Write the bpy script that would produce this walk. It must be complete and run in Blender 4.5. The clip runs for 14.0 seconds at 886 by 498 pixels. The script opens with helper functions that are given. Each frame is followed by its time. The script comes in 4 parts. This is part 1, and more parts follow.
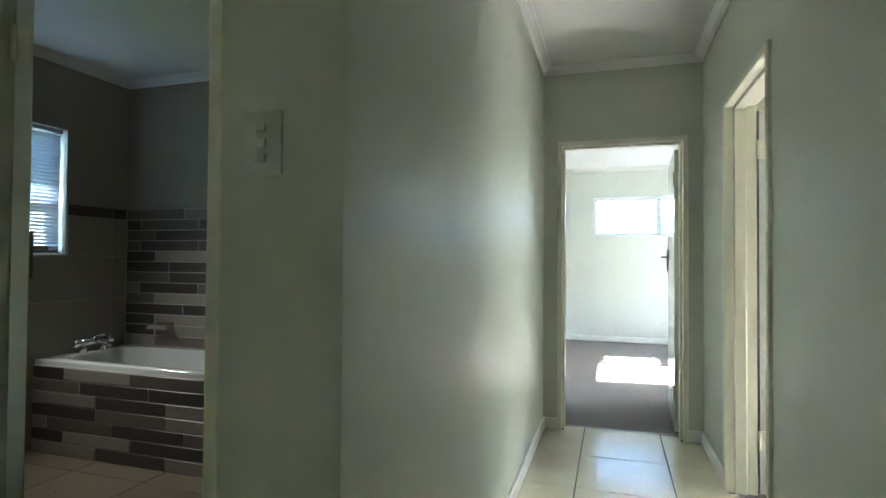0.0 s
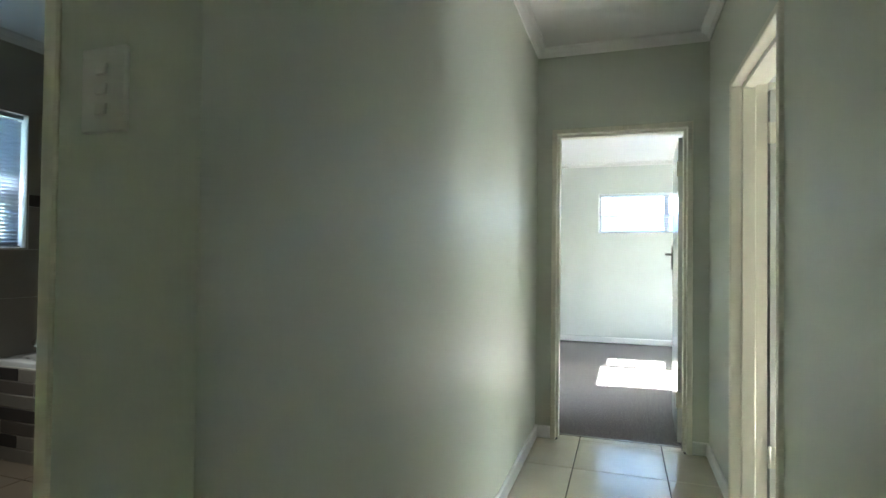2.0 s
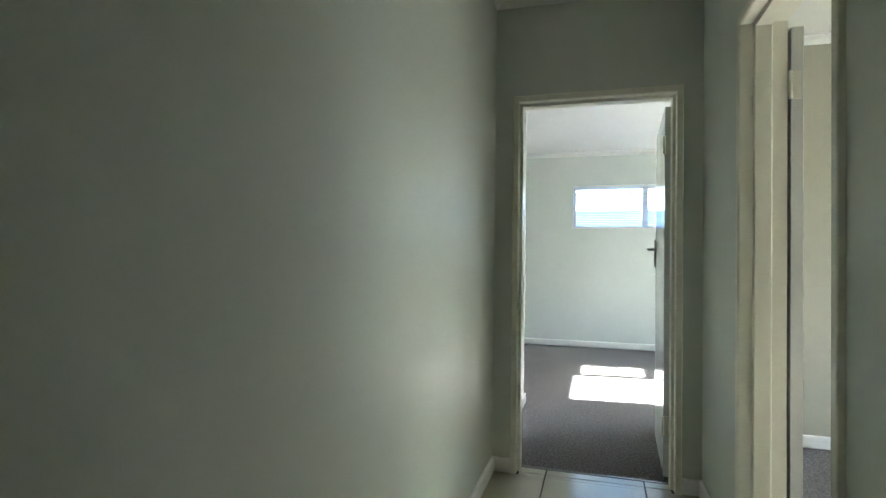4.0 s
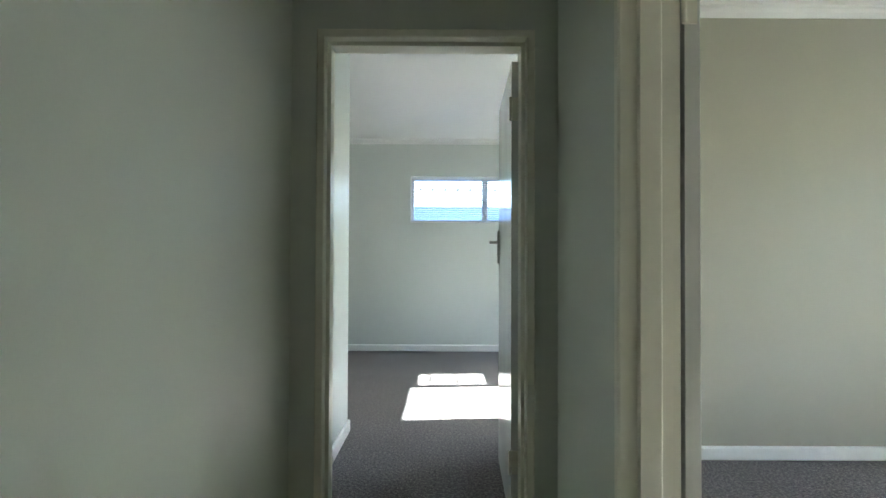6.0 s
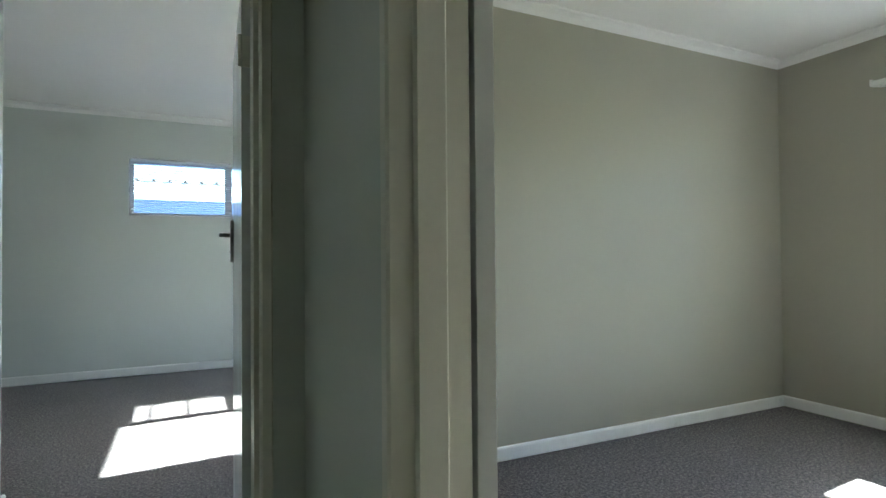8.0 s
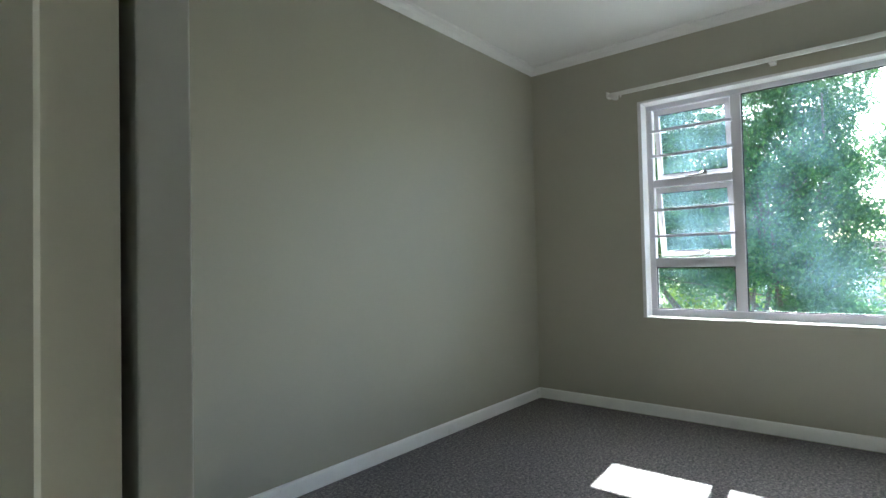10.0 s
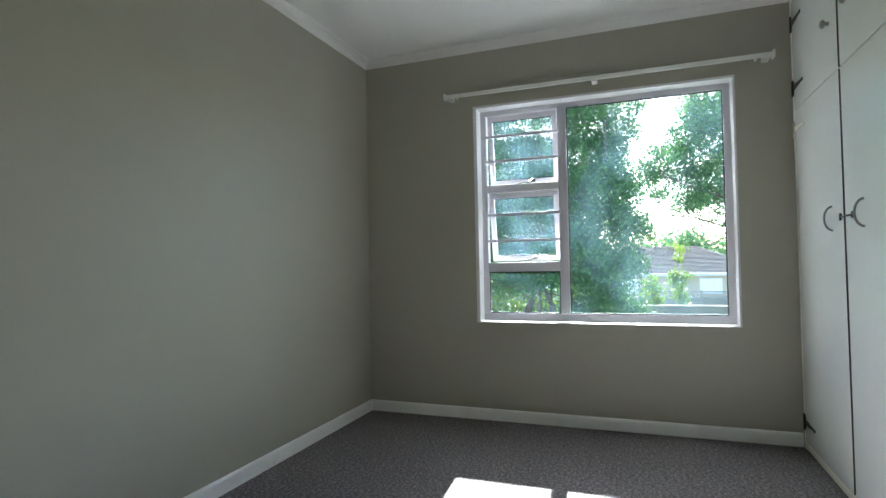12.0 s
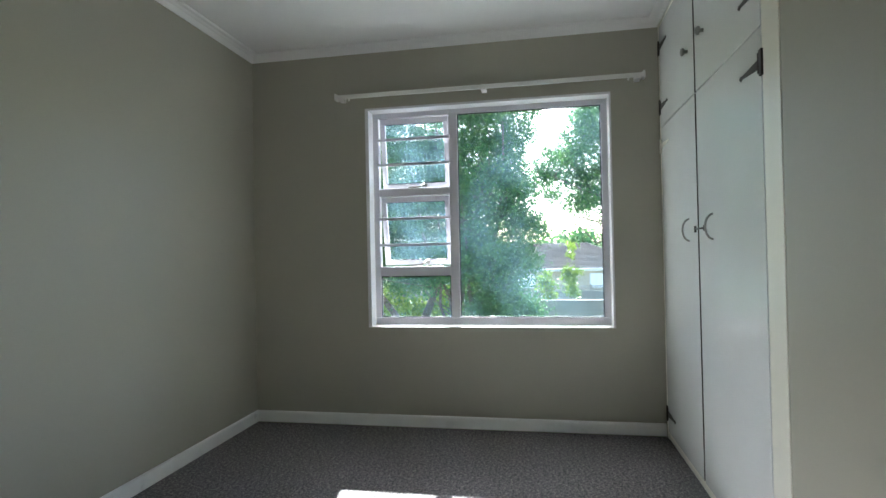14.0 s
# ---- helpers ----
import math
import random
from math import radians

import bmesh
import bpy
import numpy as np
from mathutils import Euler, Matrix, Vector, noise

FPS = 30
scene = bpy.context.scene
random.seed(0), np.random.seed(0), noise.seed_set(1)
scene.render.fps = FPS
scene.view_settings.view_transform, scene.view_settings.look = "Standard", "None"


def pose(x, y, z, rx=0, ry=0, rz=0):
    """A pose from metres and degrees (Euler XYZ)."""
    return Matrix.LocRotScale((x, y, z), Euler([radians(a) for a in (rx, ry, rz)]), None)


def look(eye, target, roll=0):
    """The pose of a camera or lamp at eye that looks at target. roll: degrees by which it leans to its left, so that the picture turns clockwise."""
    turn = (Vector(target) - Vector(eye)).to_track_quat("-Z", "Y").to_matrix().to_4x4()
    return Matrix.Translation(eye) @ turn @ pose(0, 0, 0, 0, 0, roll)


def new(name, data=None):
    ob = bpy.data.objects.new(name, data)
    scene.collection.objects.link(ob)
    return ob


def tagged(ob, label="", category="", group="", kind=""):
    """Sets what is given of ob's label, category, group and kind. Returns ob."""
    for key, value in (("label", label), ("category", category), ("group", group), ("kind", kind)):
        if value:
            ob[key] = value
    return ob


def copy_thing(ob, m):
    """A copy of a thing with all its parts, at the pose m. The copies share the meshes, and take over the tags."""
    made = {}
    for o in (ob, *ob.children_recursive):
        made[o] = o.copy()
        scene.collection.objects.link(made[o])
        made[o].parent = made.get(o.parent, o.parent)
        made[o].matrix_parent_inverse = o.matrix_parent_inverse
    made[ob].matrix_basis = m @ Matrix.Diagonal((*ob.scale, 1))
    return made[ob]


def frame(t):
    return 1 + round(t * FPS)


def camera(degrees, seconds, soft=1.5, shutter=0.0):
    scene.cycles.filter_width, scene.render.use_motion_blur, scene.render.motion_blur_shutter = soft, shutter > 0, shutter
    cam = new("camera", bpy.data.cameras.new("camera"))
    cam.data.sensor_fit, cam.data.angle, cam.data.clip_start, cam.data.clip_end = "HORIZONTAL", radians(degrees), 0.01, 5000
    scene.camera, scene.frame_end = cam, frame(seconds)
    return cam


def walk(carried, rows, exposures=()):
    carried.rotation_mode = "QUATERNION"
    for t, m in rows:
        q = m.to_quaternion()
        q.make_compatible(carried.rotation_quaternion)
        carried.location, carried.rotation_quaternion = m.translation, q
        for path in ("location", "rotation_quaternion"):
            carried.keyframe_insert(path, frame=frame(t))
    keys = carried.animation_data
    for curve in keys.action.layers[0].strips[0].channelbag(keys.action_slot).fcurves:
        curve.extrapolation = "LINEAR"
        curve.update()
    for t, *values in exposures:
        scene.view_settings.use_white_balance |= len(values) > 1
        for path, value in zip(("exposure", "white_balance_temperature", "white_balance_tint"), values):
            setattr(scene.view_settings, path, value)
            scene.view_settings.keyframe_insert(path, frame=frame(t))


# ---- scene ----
cam = camera(78.90, 14.0)
PATH = [
    (0, (-0.0685, 0.2403, 1.2258), (-0.6680, 2.1479, 1.2651), 0.423),
    (0.5, (-0.0447, 0.2880, 1.2170), (-0.6463, 2.1951, 1.2533), 0.495),
    (1, (-0.0101, 0.3583, 1.2135), (-0.6212, 2.2623, 1.2485), 0.514),
    (1.5, (0.0154, 0.4248, 1.2129), (-0.6114, 2.3237, 1.2477), 0.550),
    (2, (0.0146, 0.5410, 1.2052), (-0.6214, 2.4369, 1.2410), 0.681),
    (4.5, (0.0182, 1.4808, 1.1818), (-0.4667, 3.4208, 1.2130), 0.806),
    (5, (0.0150, 1.7019, 1.1753), (-0.3193, 3.6735, 1.2096), 0.776),
    (5.5, (0.0283, 1.8894, 1.1724), (-0.1113, 3.8843, 1.2032), 0.469),
    (6, (0.0558, 2.0869, 1.1738), (0.0601, 4.0867, 1.2045), 0.236),
    (6.5, (0.0739, 2.2514, 1.1660), (0.1916, 4.2477, 1.1985), 0.145),
    (7, (0.0985, 2.3683, 1.1639), (0.4418, 4.3383, 1.1981), 0.034),
    (7.5, (0.1428, 2.4853, 1.1596), (0.7733, 4.3830, 1.1924), -0.325),
    (8, (0.2037, 2.6001, 1.1518), (1.0593, 4.4075, 1.1860), -0.456),
    (8.5, (0.2600, 2.6779, 1.1459), (1.3176, 4.3751, 1.1772), -0.801),
    (9, (0.3528, 2.7801, 1.1220), (1.5903, 4.3509, 1.1587), -0.945),
    (11.5, (0.6542, 3.2733, 1.0864), (2.4749, 4.0991, 1.1401), -1.406),
    (12, (0.6841, 3.2815, 1.1123), (2.5589, 3.9762, 1.1585), -1.193),
    (12.5, (0.7064, 3.2572, 1.1411), (2.6150, 3.8539, 1.1755), -1.290),
    (13, (0.7208, 3.2211, 1.1652), (2.6571, 3.7215, 1.1881), -1.285),
    (13.5, (0.7286, 3.2094, 1.1691), (2.6827, 3.6348, 1.1913), -1.331),
    (14, (0.7318, 3.2013, 1.1752), (2.7000, 3.5562, 1.1959), -1.189),
]
walk(cam, [(t, look(eye, target, roll)) for t, eye, target, roll in PATH], [(0, 5.65, 5950, 2), (2, 5.55, 5950, 2), (4.5, 4.8, 5950, 1), (6.5, 4.25, 5750, 1), (8, 3.88, 5650, 0), (9, 3.62, 5600, -1), (11.5, 3.22, 5600, 3), (14, 3.1, 5600, 3)])

# ---- world, sun and large lights ----
SUN_WAY = Vector((1.075, 0.092, 0.74)).normalized()
world = bpy.data.worlds.new("sky")
scene.world = world
world.use_nodes = True
wn = world.node_tree
sky = wn.nodes.new("ShaderNodeTexSky")
sky.sky_type, sky.sun_disc = "NISHITA", False
sky.sun_elevation, sky.sun_rotation = math.asin(SUN_WAY.z), math.atan2(SUN_WAY.x, SUN_WAY.y)
sky.air_density, sky.dust_density = 1.0, 1.5
wn.links.new(sky.outputs["Color"], wn.nodes["Background"].inputs["Color"])
wn.nodes["Background"].inputs["Strength"].default_value = 0.09
sun = new("sun", bpy.data.lights.new("sun", "SUN"))
sun.data.energy, sun.data.angle, sun.data.color = 5.0, radians(0.5), (1.0, 0.95, 0.86)
sun.matrix_world = look((20, 2, 13), Vector((20, 2, 13)) - SUN_WAY)

# added strip lamp inside the bathroom blind, in place of daylight from the window
bath_fill = bpy.data.lights.new("bath_window_light", "AREA")
bath_fill.shape, bath_fill.size, bath_fill.size_y = "RECTANGLE", 0.8, 0.06
bath_fill.spread = radians(100)
bath_fill.energy, bath_fill.color = 0.125, (1.0, 0.95, 0.88)
new("bath_window_light", bath_fill).matrix_world = look((-3.585, 2.49, 1.66), (-2.785, 2.69, 0.76))


# ---- materials ----
def nodes_of(name):
    m = bpy.data.materials.new(name)
    m.use_nodes = True
    return m, m.node_tree, m.node_tree.nodes["Principled BSDF"]


def surface(name, colour, rough=0.5, vary=0.08, scale=3.0, fine=120.0, bump=0.05, metal=0.0, coat=0.0, per_piece=0.0, spec=0.5):
    """Colour with broad stains and fine grain, roughness that varies, and a fine relief."""
    m, nt, b = nodes_of(name)
    co = nt.nodes.new("ShaderNodeTexCoord")
    big, small = nt.nodes.new("ShaderNodeTexNoise"), nt.nodes.new("ShaderNodeTexNoise")
    big.inputs["Scale"].default_value, big.inputs["Detail"].default_value = scale, 5
    small.inputs["Scale"].default_value, small.inputs["Detail"].default_value = fine, 3
    for n in (big, small):
        nt.links.new(co.outputs["Object"], n.inputs["Vector"])
    add = nt.nodes.new("ShaderNodeMath")
    add.operation = "ADD"
    nt.links.new(big.outputs["Fac"], add.inputs[0])
    half = nt.nodes.new("ShaderNodeMath")
    half.operation = "MULTIPLY_ADD"
    half.inputs[1].default_value, half.inputs[2].default_value = 0.4, -0.2
    nt.links.new(small.outputs["Fac"], half.inputs[0])
    nt.links.new(half.outputs[0], add.inputs[1])
    span = nt.nodes.new("ShaderNodeMapRange")
    span.inputs["From Min"].default_value, span.inputs["From Max"].default_value = 0.25, 0.75
    span.inputs["To Min"].default_value, span.inputs["To Max"].default_value = 1 - vary, 1 + vary
    nt.links.new(add.outputs[0], span.inputs["Value"])
    value = span.outputs["Result"]
    if per_piece:
        info = nt.nodes.new("ShaderNodeObjectInfo")
        pr = nt.nodes.new("ShaderNodeMapRange")
        pr.inputs["To Min"].default_value, pr.inputs["To Max"].default_value = 1 - per_piece, 1 + per_piece
        nt.links.new(info.outputs["Random"], pr.inputs["Value"])
        mul = nt.nodes.new("ShaderNodeMath")
        mul.operation = "MULTIPLY"
        nt.links.new(value, mul.inputs[0])
        nt.links.new(pr.outputs["Result"], mul.inputs[1])
        value = mul.outputs[0]
    tint = nt.nodes.new("ShaderNodeVectorMath")
    tint.operation = "SCALE"
    tint.inputs[0].default_value = colour
    nt.links.new(value, tint.inputs["Scale"])
    nt.links.new(tint.outputs["Vector"], b.inputs["Base Color"])
    rr = nt.nodes.new("ShaderNodeMapRange")
    rr.inputs["To Min"].default_value, rr.inputs["To Max"].default_value = max(rough - 0.08, 0.02), min(rough + 0.08, 1)
    nt.links.new(big.outputs["Fac"], rr.inputs["Value"])
    nt.links.new(rr.outputs["Result"], b.inputs["Roughness"])
    b.inputs["Metallic"].default_value, b.inputs["Coat Weight"].default_value = metal, coat
    b.inputs["Specular IOR Level"].default_value = spec
    if bump:
        bp = nt.nodes.new("ShaderNodeBump")
        bp.inputs["Strength"].default_value, bp.inputs["Distance"].default_value = bump, 0.004
        nt.links.new(add.outputs[0], bp.inputs["Height"])
        nt.links.new(bp.outputs["Normal"], b.inputs["Normal"])
    return m


def carpet_material(name):
    """Short looped pile in mixed grey-brown yarns."""
    m, nt, b = nodes_of(name)
    co = nt.nodes.new("ShaderNodeTexCoord")
    loops, yarn, wear = (nt.nodes.new("ShaderNodeTexVoronoi"), nt.nodes.new("ShaderNodeTexNoise"), nt.nodes.new("ShaderNodeTexNoise"))
    loops.inputs["Scale"].default_value = 150
    yarn.inputs["Scale"].default_value, yarn.inputs["Detail"].default_value, yarn.inputs["Roughness"].default_value = 66, 6, 0.85
    wear.inputs["Scale"].default_value, wear.inputs["Detail"].default_value = 1.6, 4
    for n in (loops, yarn, wear):
        nt.links.new(co.outputs["Object"], n.inputs["Vector"])
    ramp = nt.nodes.new("ShaderNodeValToRGB")
    ramp.color_ramp.elements[0].position, ramp.color_ramp.elements[0].color = 0.38, (0.045, 0.041, 0.042, 1)
    ramp.color_ramp.elements[1].position, ramp.color_ramp.elements[1].color = 0.63, (0.40, 0.36, 0.335, 1)
    mid = ramp.color_ramp.elements.new(0.5)
    mid.color = (0.150, 0.136, 0.140, 1)
    nt.links.new(yarn.outputs["Fac"], ramp.inputs["Fac"])
    span = nt.nodes.new("ShaderNodeMapRange")
    span.inputs["To Min"].default_value, span.inputs["To Max"].default_value = 0.8, 1.2
    nt.links.new(wear.outputs["Fac"], span.inputs["Value"])
    tint = nt.nodes.new("ShaderNodeVectorMath")
    tint.operation = "SCALE"
    nt.links.new(ramp.outputs["Color"], tint.inputs[0])
    nt.links.new(span.outputs["Result"], tint.inputs["Scale"])
    nt.links.new(tint.outputs["Vector"], b.inputs["Base Color"])
    b.inputs["Roughness"].default_value, b.inputs["Specular IOR Level"].default_value = 1.0, 0.05
    b.inputs["Sheen Weight"].default_value = 0.15
    bp = nt.nodes.new("ShaderNodeBump")
    bp.inputs["Strength"].default_value, bp.inputs["Distance"].default_value = 0.7, 0.004
    nt.links.new(loops.outputs["Distance"], bp.inputs["Height"])
    nt.links.new(bp.outputs["Normal"], b.inputs["Normal"])
    return m


def glass_material(name, dirt=0.0):
    """Thin clear pane; dirt: wiped, dusty film that catches the sun."""
    m, nt, b = nodes_of(name)
    out = nt.nodes["Material Output"]
    nt.nodes.remove(b)
    clear, gloss, mix = nt.nodes.new("ShaderNodeBsdfTransparent"), nt.nodes.new("ShaderNodeBsdfGlossy"), nt.nodes.new("ShaderNodeMixShader")
    clear.inputs["Color"].default_value = (0.95, 0.96, 0.97, 1)
    gloss.inputs["Roughness"].default_value = 0.01
    fres = nt.nodes.new("ShaderNodeFresnel")
    fres.inputs["IOR"].default_value = 1.35
    nt.links.new(fres.outputs["Fac"], mix.inputs["Fac"])
    nt.links.new(clear.outputs[0], mix.inputs[1])
    nt.links.new(gloss.outputs[0], mix.inputs[2])
    last = mix.outputs[0]
    if dirt:
        co = nt.nodes.new("ShaderNodeTexCoord")
        big, warp, wave = nt.nodes.new("ShaderNodeTexNoise"), nt.nodes.new("ShaderNodeTexNoise"), nt.nodes.new("ShaderNodeTexWave")
        big.inputs["Scale"].default_value, big.inputs["Detail"].default_value = 2.6, 4
        warp.inputs["Scale"].default_value, warp.inputs["Detail"].default_value = 1.7, 2
        wave.wave_type = "RINGS"
        wave.inputs["Scale"].default_value, wave.inputs["Distortion"].default_value, wave.inputs["Detail"].default_value = 9, 9, 4
        for n in (big, warp, wave):
            nt.links.new(co.outputs["Object"], n.inputs["Vector"])
        span = nt.nodes.new("ShaderNodeMapRange")
        span.inputs["From Min"].default_value, span.inputs["From Max"].default_value = 0.40, 0.70
        span.inputs["To Min"].default_value, span.inputs["To Max"].default_value = 0.08, 1.1
        nt.links.new(big.outputs["Fac"], span.inputs["Value"])
        sw = nt.nodes.new("ShaderNodeMapRange")
        sw.inputs["To Min"].default_value, sw.inputs["To Max"].default_value = 0.75, 1.2
        nt.links.new(wave.outputs["Fac"], sw.inputs["Value"])
        mul = nt.nodes.new("ShaderNodeMath")
        mul.operation = "MULTIPLY"
        nt.links.new(span.outputs["Result"], mul.inputs[0])
        nt.links.new(sw.outputs["Result"], mul.inputs[1])
        amt = nt.nodes.new("ShaderNodeMath")
        amt.operation = "MULTIPLY"
        amt.inputs[1].default_value = dirt
        nt.links.new(mul.outputs[0], amt.inputs[0])
        film = nt.nodes.new("ShaderNodeBsdfTranslucent")
        film.inputs["Color"].default_value = (0.42, 0.68, 0.90, 1)
        mix2 = nt.nodes.new("ShaderNodeMixShader")
        nt.links.new(amt.outputs[0], mix2.inputs["Fac"])
        nt.links.new(last, mix2.inputs[1])
        nt.links.new(film.outputs[0], mix2.inputs[2])
        last = mix2.outputs[0]
    nt.links.new(last, out.inputs["Surface"])
    return m


def leaf_material(name, dark, light):
    """Leaves of mixed greens that let some light through."""
    m, nt, b = nodes_of(name)
    geo, ramp = nt.nodes.new("ShaderNodeNewGeometry"), nt.nodes.new("ShaderNodeValToRGB")
    ramp.color_ramp.elements[0].color, ramp.color_ramp.elements[1].color = (*dark, 1), (*light, 1)
    nt.links.new(geo.outputs["Random Per Island"], ramp.inputs["Fac"])
    nt.links.new(ramp.outputs["Color"], b.inputs["Base Color"])
    b.inputs["Roughness"].default_value, b.inputs["Specular IOR Level"].default_value = 0.5, 0.25
    tr, mix = nt.nodes.new("ShaderNodeBsdfTranslucent"), nt.nodes.new("ShaderNodeMixShader")
    nt.links.new(ramp.outputs["Color"], tr.inputs["Color"])
    mix.inputs["Fac"].default_value = 0.3
    nt.links.new(b.outputs[0], mix.inputs[1])
    nt.links.new(tr.outputs[0], mix.inputs[2])
    nt.links.new(mix.outputs[0], nt.nodes["Material Output"].inputs["Surface"])
    return m


PAINT_HALL = surface("pale grey wall paint", (0.665, 0.695, 0.615), 0.44, 0.035, 1.3, 160, 0.10)
PAINT_ROOM = surface("greige wall paint", (0.408, 0.394, 0.318), 0.5, 0.035, 1.3, 160, 0.10)
PAINT_MAIN = surface("off-white wall paint", (0.64, 0.67, 0.635), 0.4, 0.03, 1.3, 160, 0.10)
PAINT_BATH = surface("taupe wall paint", (0.38, 0.355, 0.30), 0.5, 0.04, 1.3, 160, 0.10)
PAINT_OUT = surface("outside plaster", (0.7, 0.68, 0.62), 0.8, 0.08, 2, 60, 0.4)
CEILING = surface("white ceiling paint", (0.85, 0.85, 0.83), 0.8, 0.02, 1.2, 90, 0.08)
WHITE = surface("cream-white enamel", (0.83, 0.815, 0.70), 0.34, 0.03, 2.5, 70, 0.03)
SKIRT = surface("white skirting enamel", (0.86, 0.86, 0.84), 0.3, 0.05, 5, 60, 0.12)
DOORPAINT = surface("white door enamel", (0.77, 0.78, 0.75), 0.17, 0.03, 2.5, 70, 0.08)
ALU = surface("white powder-coated aluminium", (0.64, 0.63, 0.67), 0.32, 0.03, 4, 90, 0.02)
REVEAL = surface("white reveal plaster", (0.74, 0.73, 0.75), 0.5, 0.04, 3, 90, 0.08)
PLASTIC = surface("white plastic", (0.78, 0.78, 0.74), 0.3, 0.03, 8, 90, 0.02)
SLAT_GREY = surface("grey-blue blind slat", (0.40, 0.45, 0.53), 0.4, 0.04, 8, 90, 0.0)
SLAT = surface("white blind slat", (0.80, 0.82, 0.84), 0.35, 0.03, 8, 90, 0.0)
CHROME = surface("chrome", (0.78, 0.78, 0.78), 0.12, 0.05, 9, 90, 0.0, metal=1.0)
STEEL = surface("brushed steel", (0.30, 0.29, 0.27), 0.3, 0.1, 9, 200, 0.05, metal=1.0)
BRONZE = surface("dark bronze hinge", (0.04, 0.03, 0.024), 0.55, 0.25, 20, 120, 0.1, metal=0.2)
# shade seen through the wardrobe's door gaps is put into this dark colour
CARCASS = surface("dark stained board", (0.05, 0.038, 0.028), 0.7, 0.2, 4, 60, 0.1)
BLACK = surface("dark rubber", (0.015, 0.015, 0.015), 0.6, 0.2, 20, 90, 0.05)
TILE_CREAM = surface("glazed cream floor tile", (0.66, 0.62, 0.50), 0.16, 0.05, 6, 80, 0.03, per_piece=0.03)
TILE_BEIGE = surface("beige bathroom floor tile", (0.25, 0.20, 0.145), 0.3, 0.06, 6, 80, 0.04, per_piece=0.03)
GROUT = surface("grey grout", (0.10, 0.095, 0.085), 0.9, 0.2, 12, 150, 0.3)
GROUT_LIGHT = surface("pale wall grout", (0.58, 0.55, 0.50), 0.9, 0.1, 12, 150, 0.3)
TILE_TAUPE = surface("matt taupe wall tile", (0.33, 0.30, 0.255), 0.4, 0.05, 4, 60, 0.04, per_piece=0.04)
STRIP = [surface("charcoal strip tile", (0.095, 0.082, 0.076), 0.35, 0.1, 9, 90, 0.06, per_piece=0.15),
         surface("grey-brown strip tile", (0.20, 0.172, 0.15), 0.35, 0.1, 9, 90, 0.06, per_piece=0.12),
         surface("light grey strip tile", (0.36, 0.33, 0.285), 0.35, 0.1, 9, 90, 0.06, per_piece=0.1)]
ACRYLIC = surface("white bath acrylic", (0.82, 0.82, 0.80), 0.12, 0.02, 3, 50, 0.0, coat=0.4)
CARPET = carpet_material("mottled grey-brown carpet")
GLASS = glass_material("clear window glass")
GLASS_DUSTY = glass_material("dusty window glass", 0.013)
GLASS_FILM = glass_material("dust-filmed vent glass", 0.03)
LEAF = leaf_material("dark green leaves", (0.034, 0.095, 0.045), (0.13, 0.24, 0.065))
LEAF_LIME = leaf_material("lime green leaves", (0.10, 0.17, 0.02), (0.26, 0.34, 0.05))
BARK = surface("grey-brown bark", (0.11, 0.085, 0.065), 0.9, 0.35, 6, 40, 0.8)
ROOF_TILE = surface("brown concrete roof tile", (0.072, 0.06, 0.054), 0.9, 0.3, 2, 30, 0.3, per_piece=0.2, spec=0.15)
PRECAST = surface("weathered precast concrete", (0.25, 0.235, 0.21), 0.9, 0.2, 1.5, 40, 0.4, per_piece=0.1)
HOUSE_WALL = surface("cream house plaster", (0.46, 0.39, 0.29), 0.85, 0.08, 1, 40, 0.2)
# the blue tint of the shaded side is put into this wall colour
SHADE_BLUE_WALL = surface("pale blue wall paint", (0.25, 0.36, 0.80), 0.7, 0.08, 1, 40, 0.1)
SHEET = surface("white corrugated sheet", (0.62, 0.62, 0.64), 0.5, 0.08, 2, 30, 0.05)
GRASS = surface("dry lawn", (0.13, 0.15, 0.055), 1.0, 0.4, 0.7, 20, 0.6)


# ---- builders ----
def part(name, bm, material, parent=None, label=""):
    """Links a bmesh as one mesh object, under a thing or a part."""
    me = bpy.data.meshes.new(name)
    bmesh.ops.recalc_face_normals(bm, faces=bm.faces)
    bm.to_mesh(me)
    bm.free()
    me.materials.append(material)
    ob = new(name, me)
    if parent is not None:
        ob.parent = parent
    return tagged(ob, label) if label else ob


def empty(name, at=(0, 0, 0), turn=0):
    ob = new(name)
    ob.empty_display_size = 0.1
    ob.matrix_basis = pose(*at, 0, 0, turn)
    return ob


def box(bm, x0, x1, y0, y1, z0, z1, bevel=0.0, m=None):
    geo = bmesh.ops.create_cube(bm, size=1)
    vs = geo["verts"]
    for v in vs:
        v.co = Vector((x0 + (v.co.x + 0.5) * (x1 - x0), y0 + (v.co.y + 0.5) * (y1 - y0), z0 + (v.co.z + 0.5) * (z1 - z0)))
    if bevel:
        es = list({e for v in vs for e in v.link_edges})
        made = bmesh.ops.bevel(bm, geom=es, offset=bevel, segments=2, profile=0.6, affect="EDGES")
        vs = list({v for f in made["faces"] for v in f.verts} | {v for v in vs if v.is_valid})
    if m is not None:
        for v in vs:
            v.co = m @ v.co
    return vs


def boxes(*rows, bevel=0.0):
    bm = bmesh.new()
    for r in rows:
        box(bm, *r, bevel=bevel)
    return bm


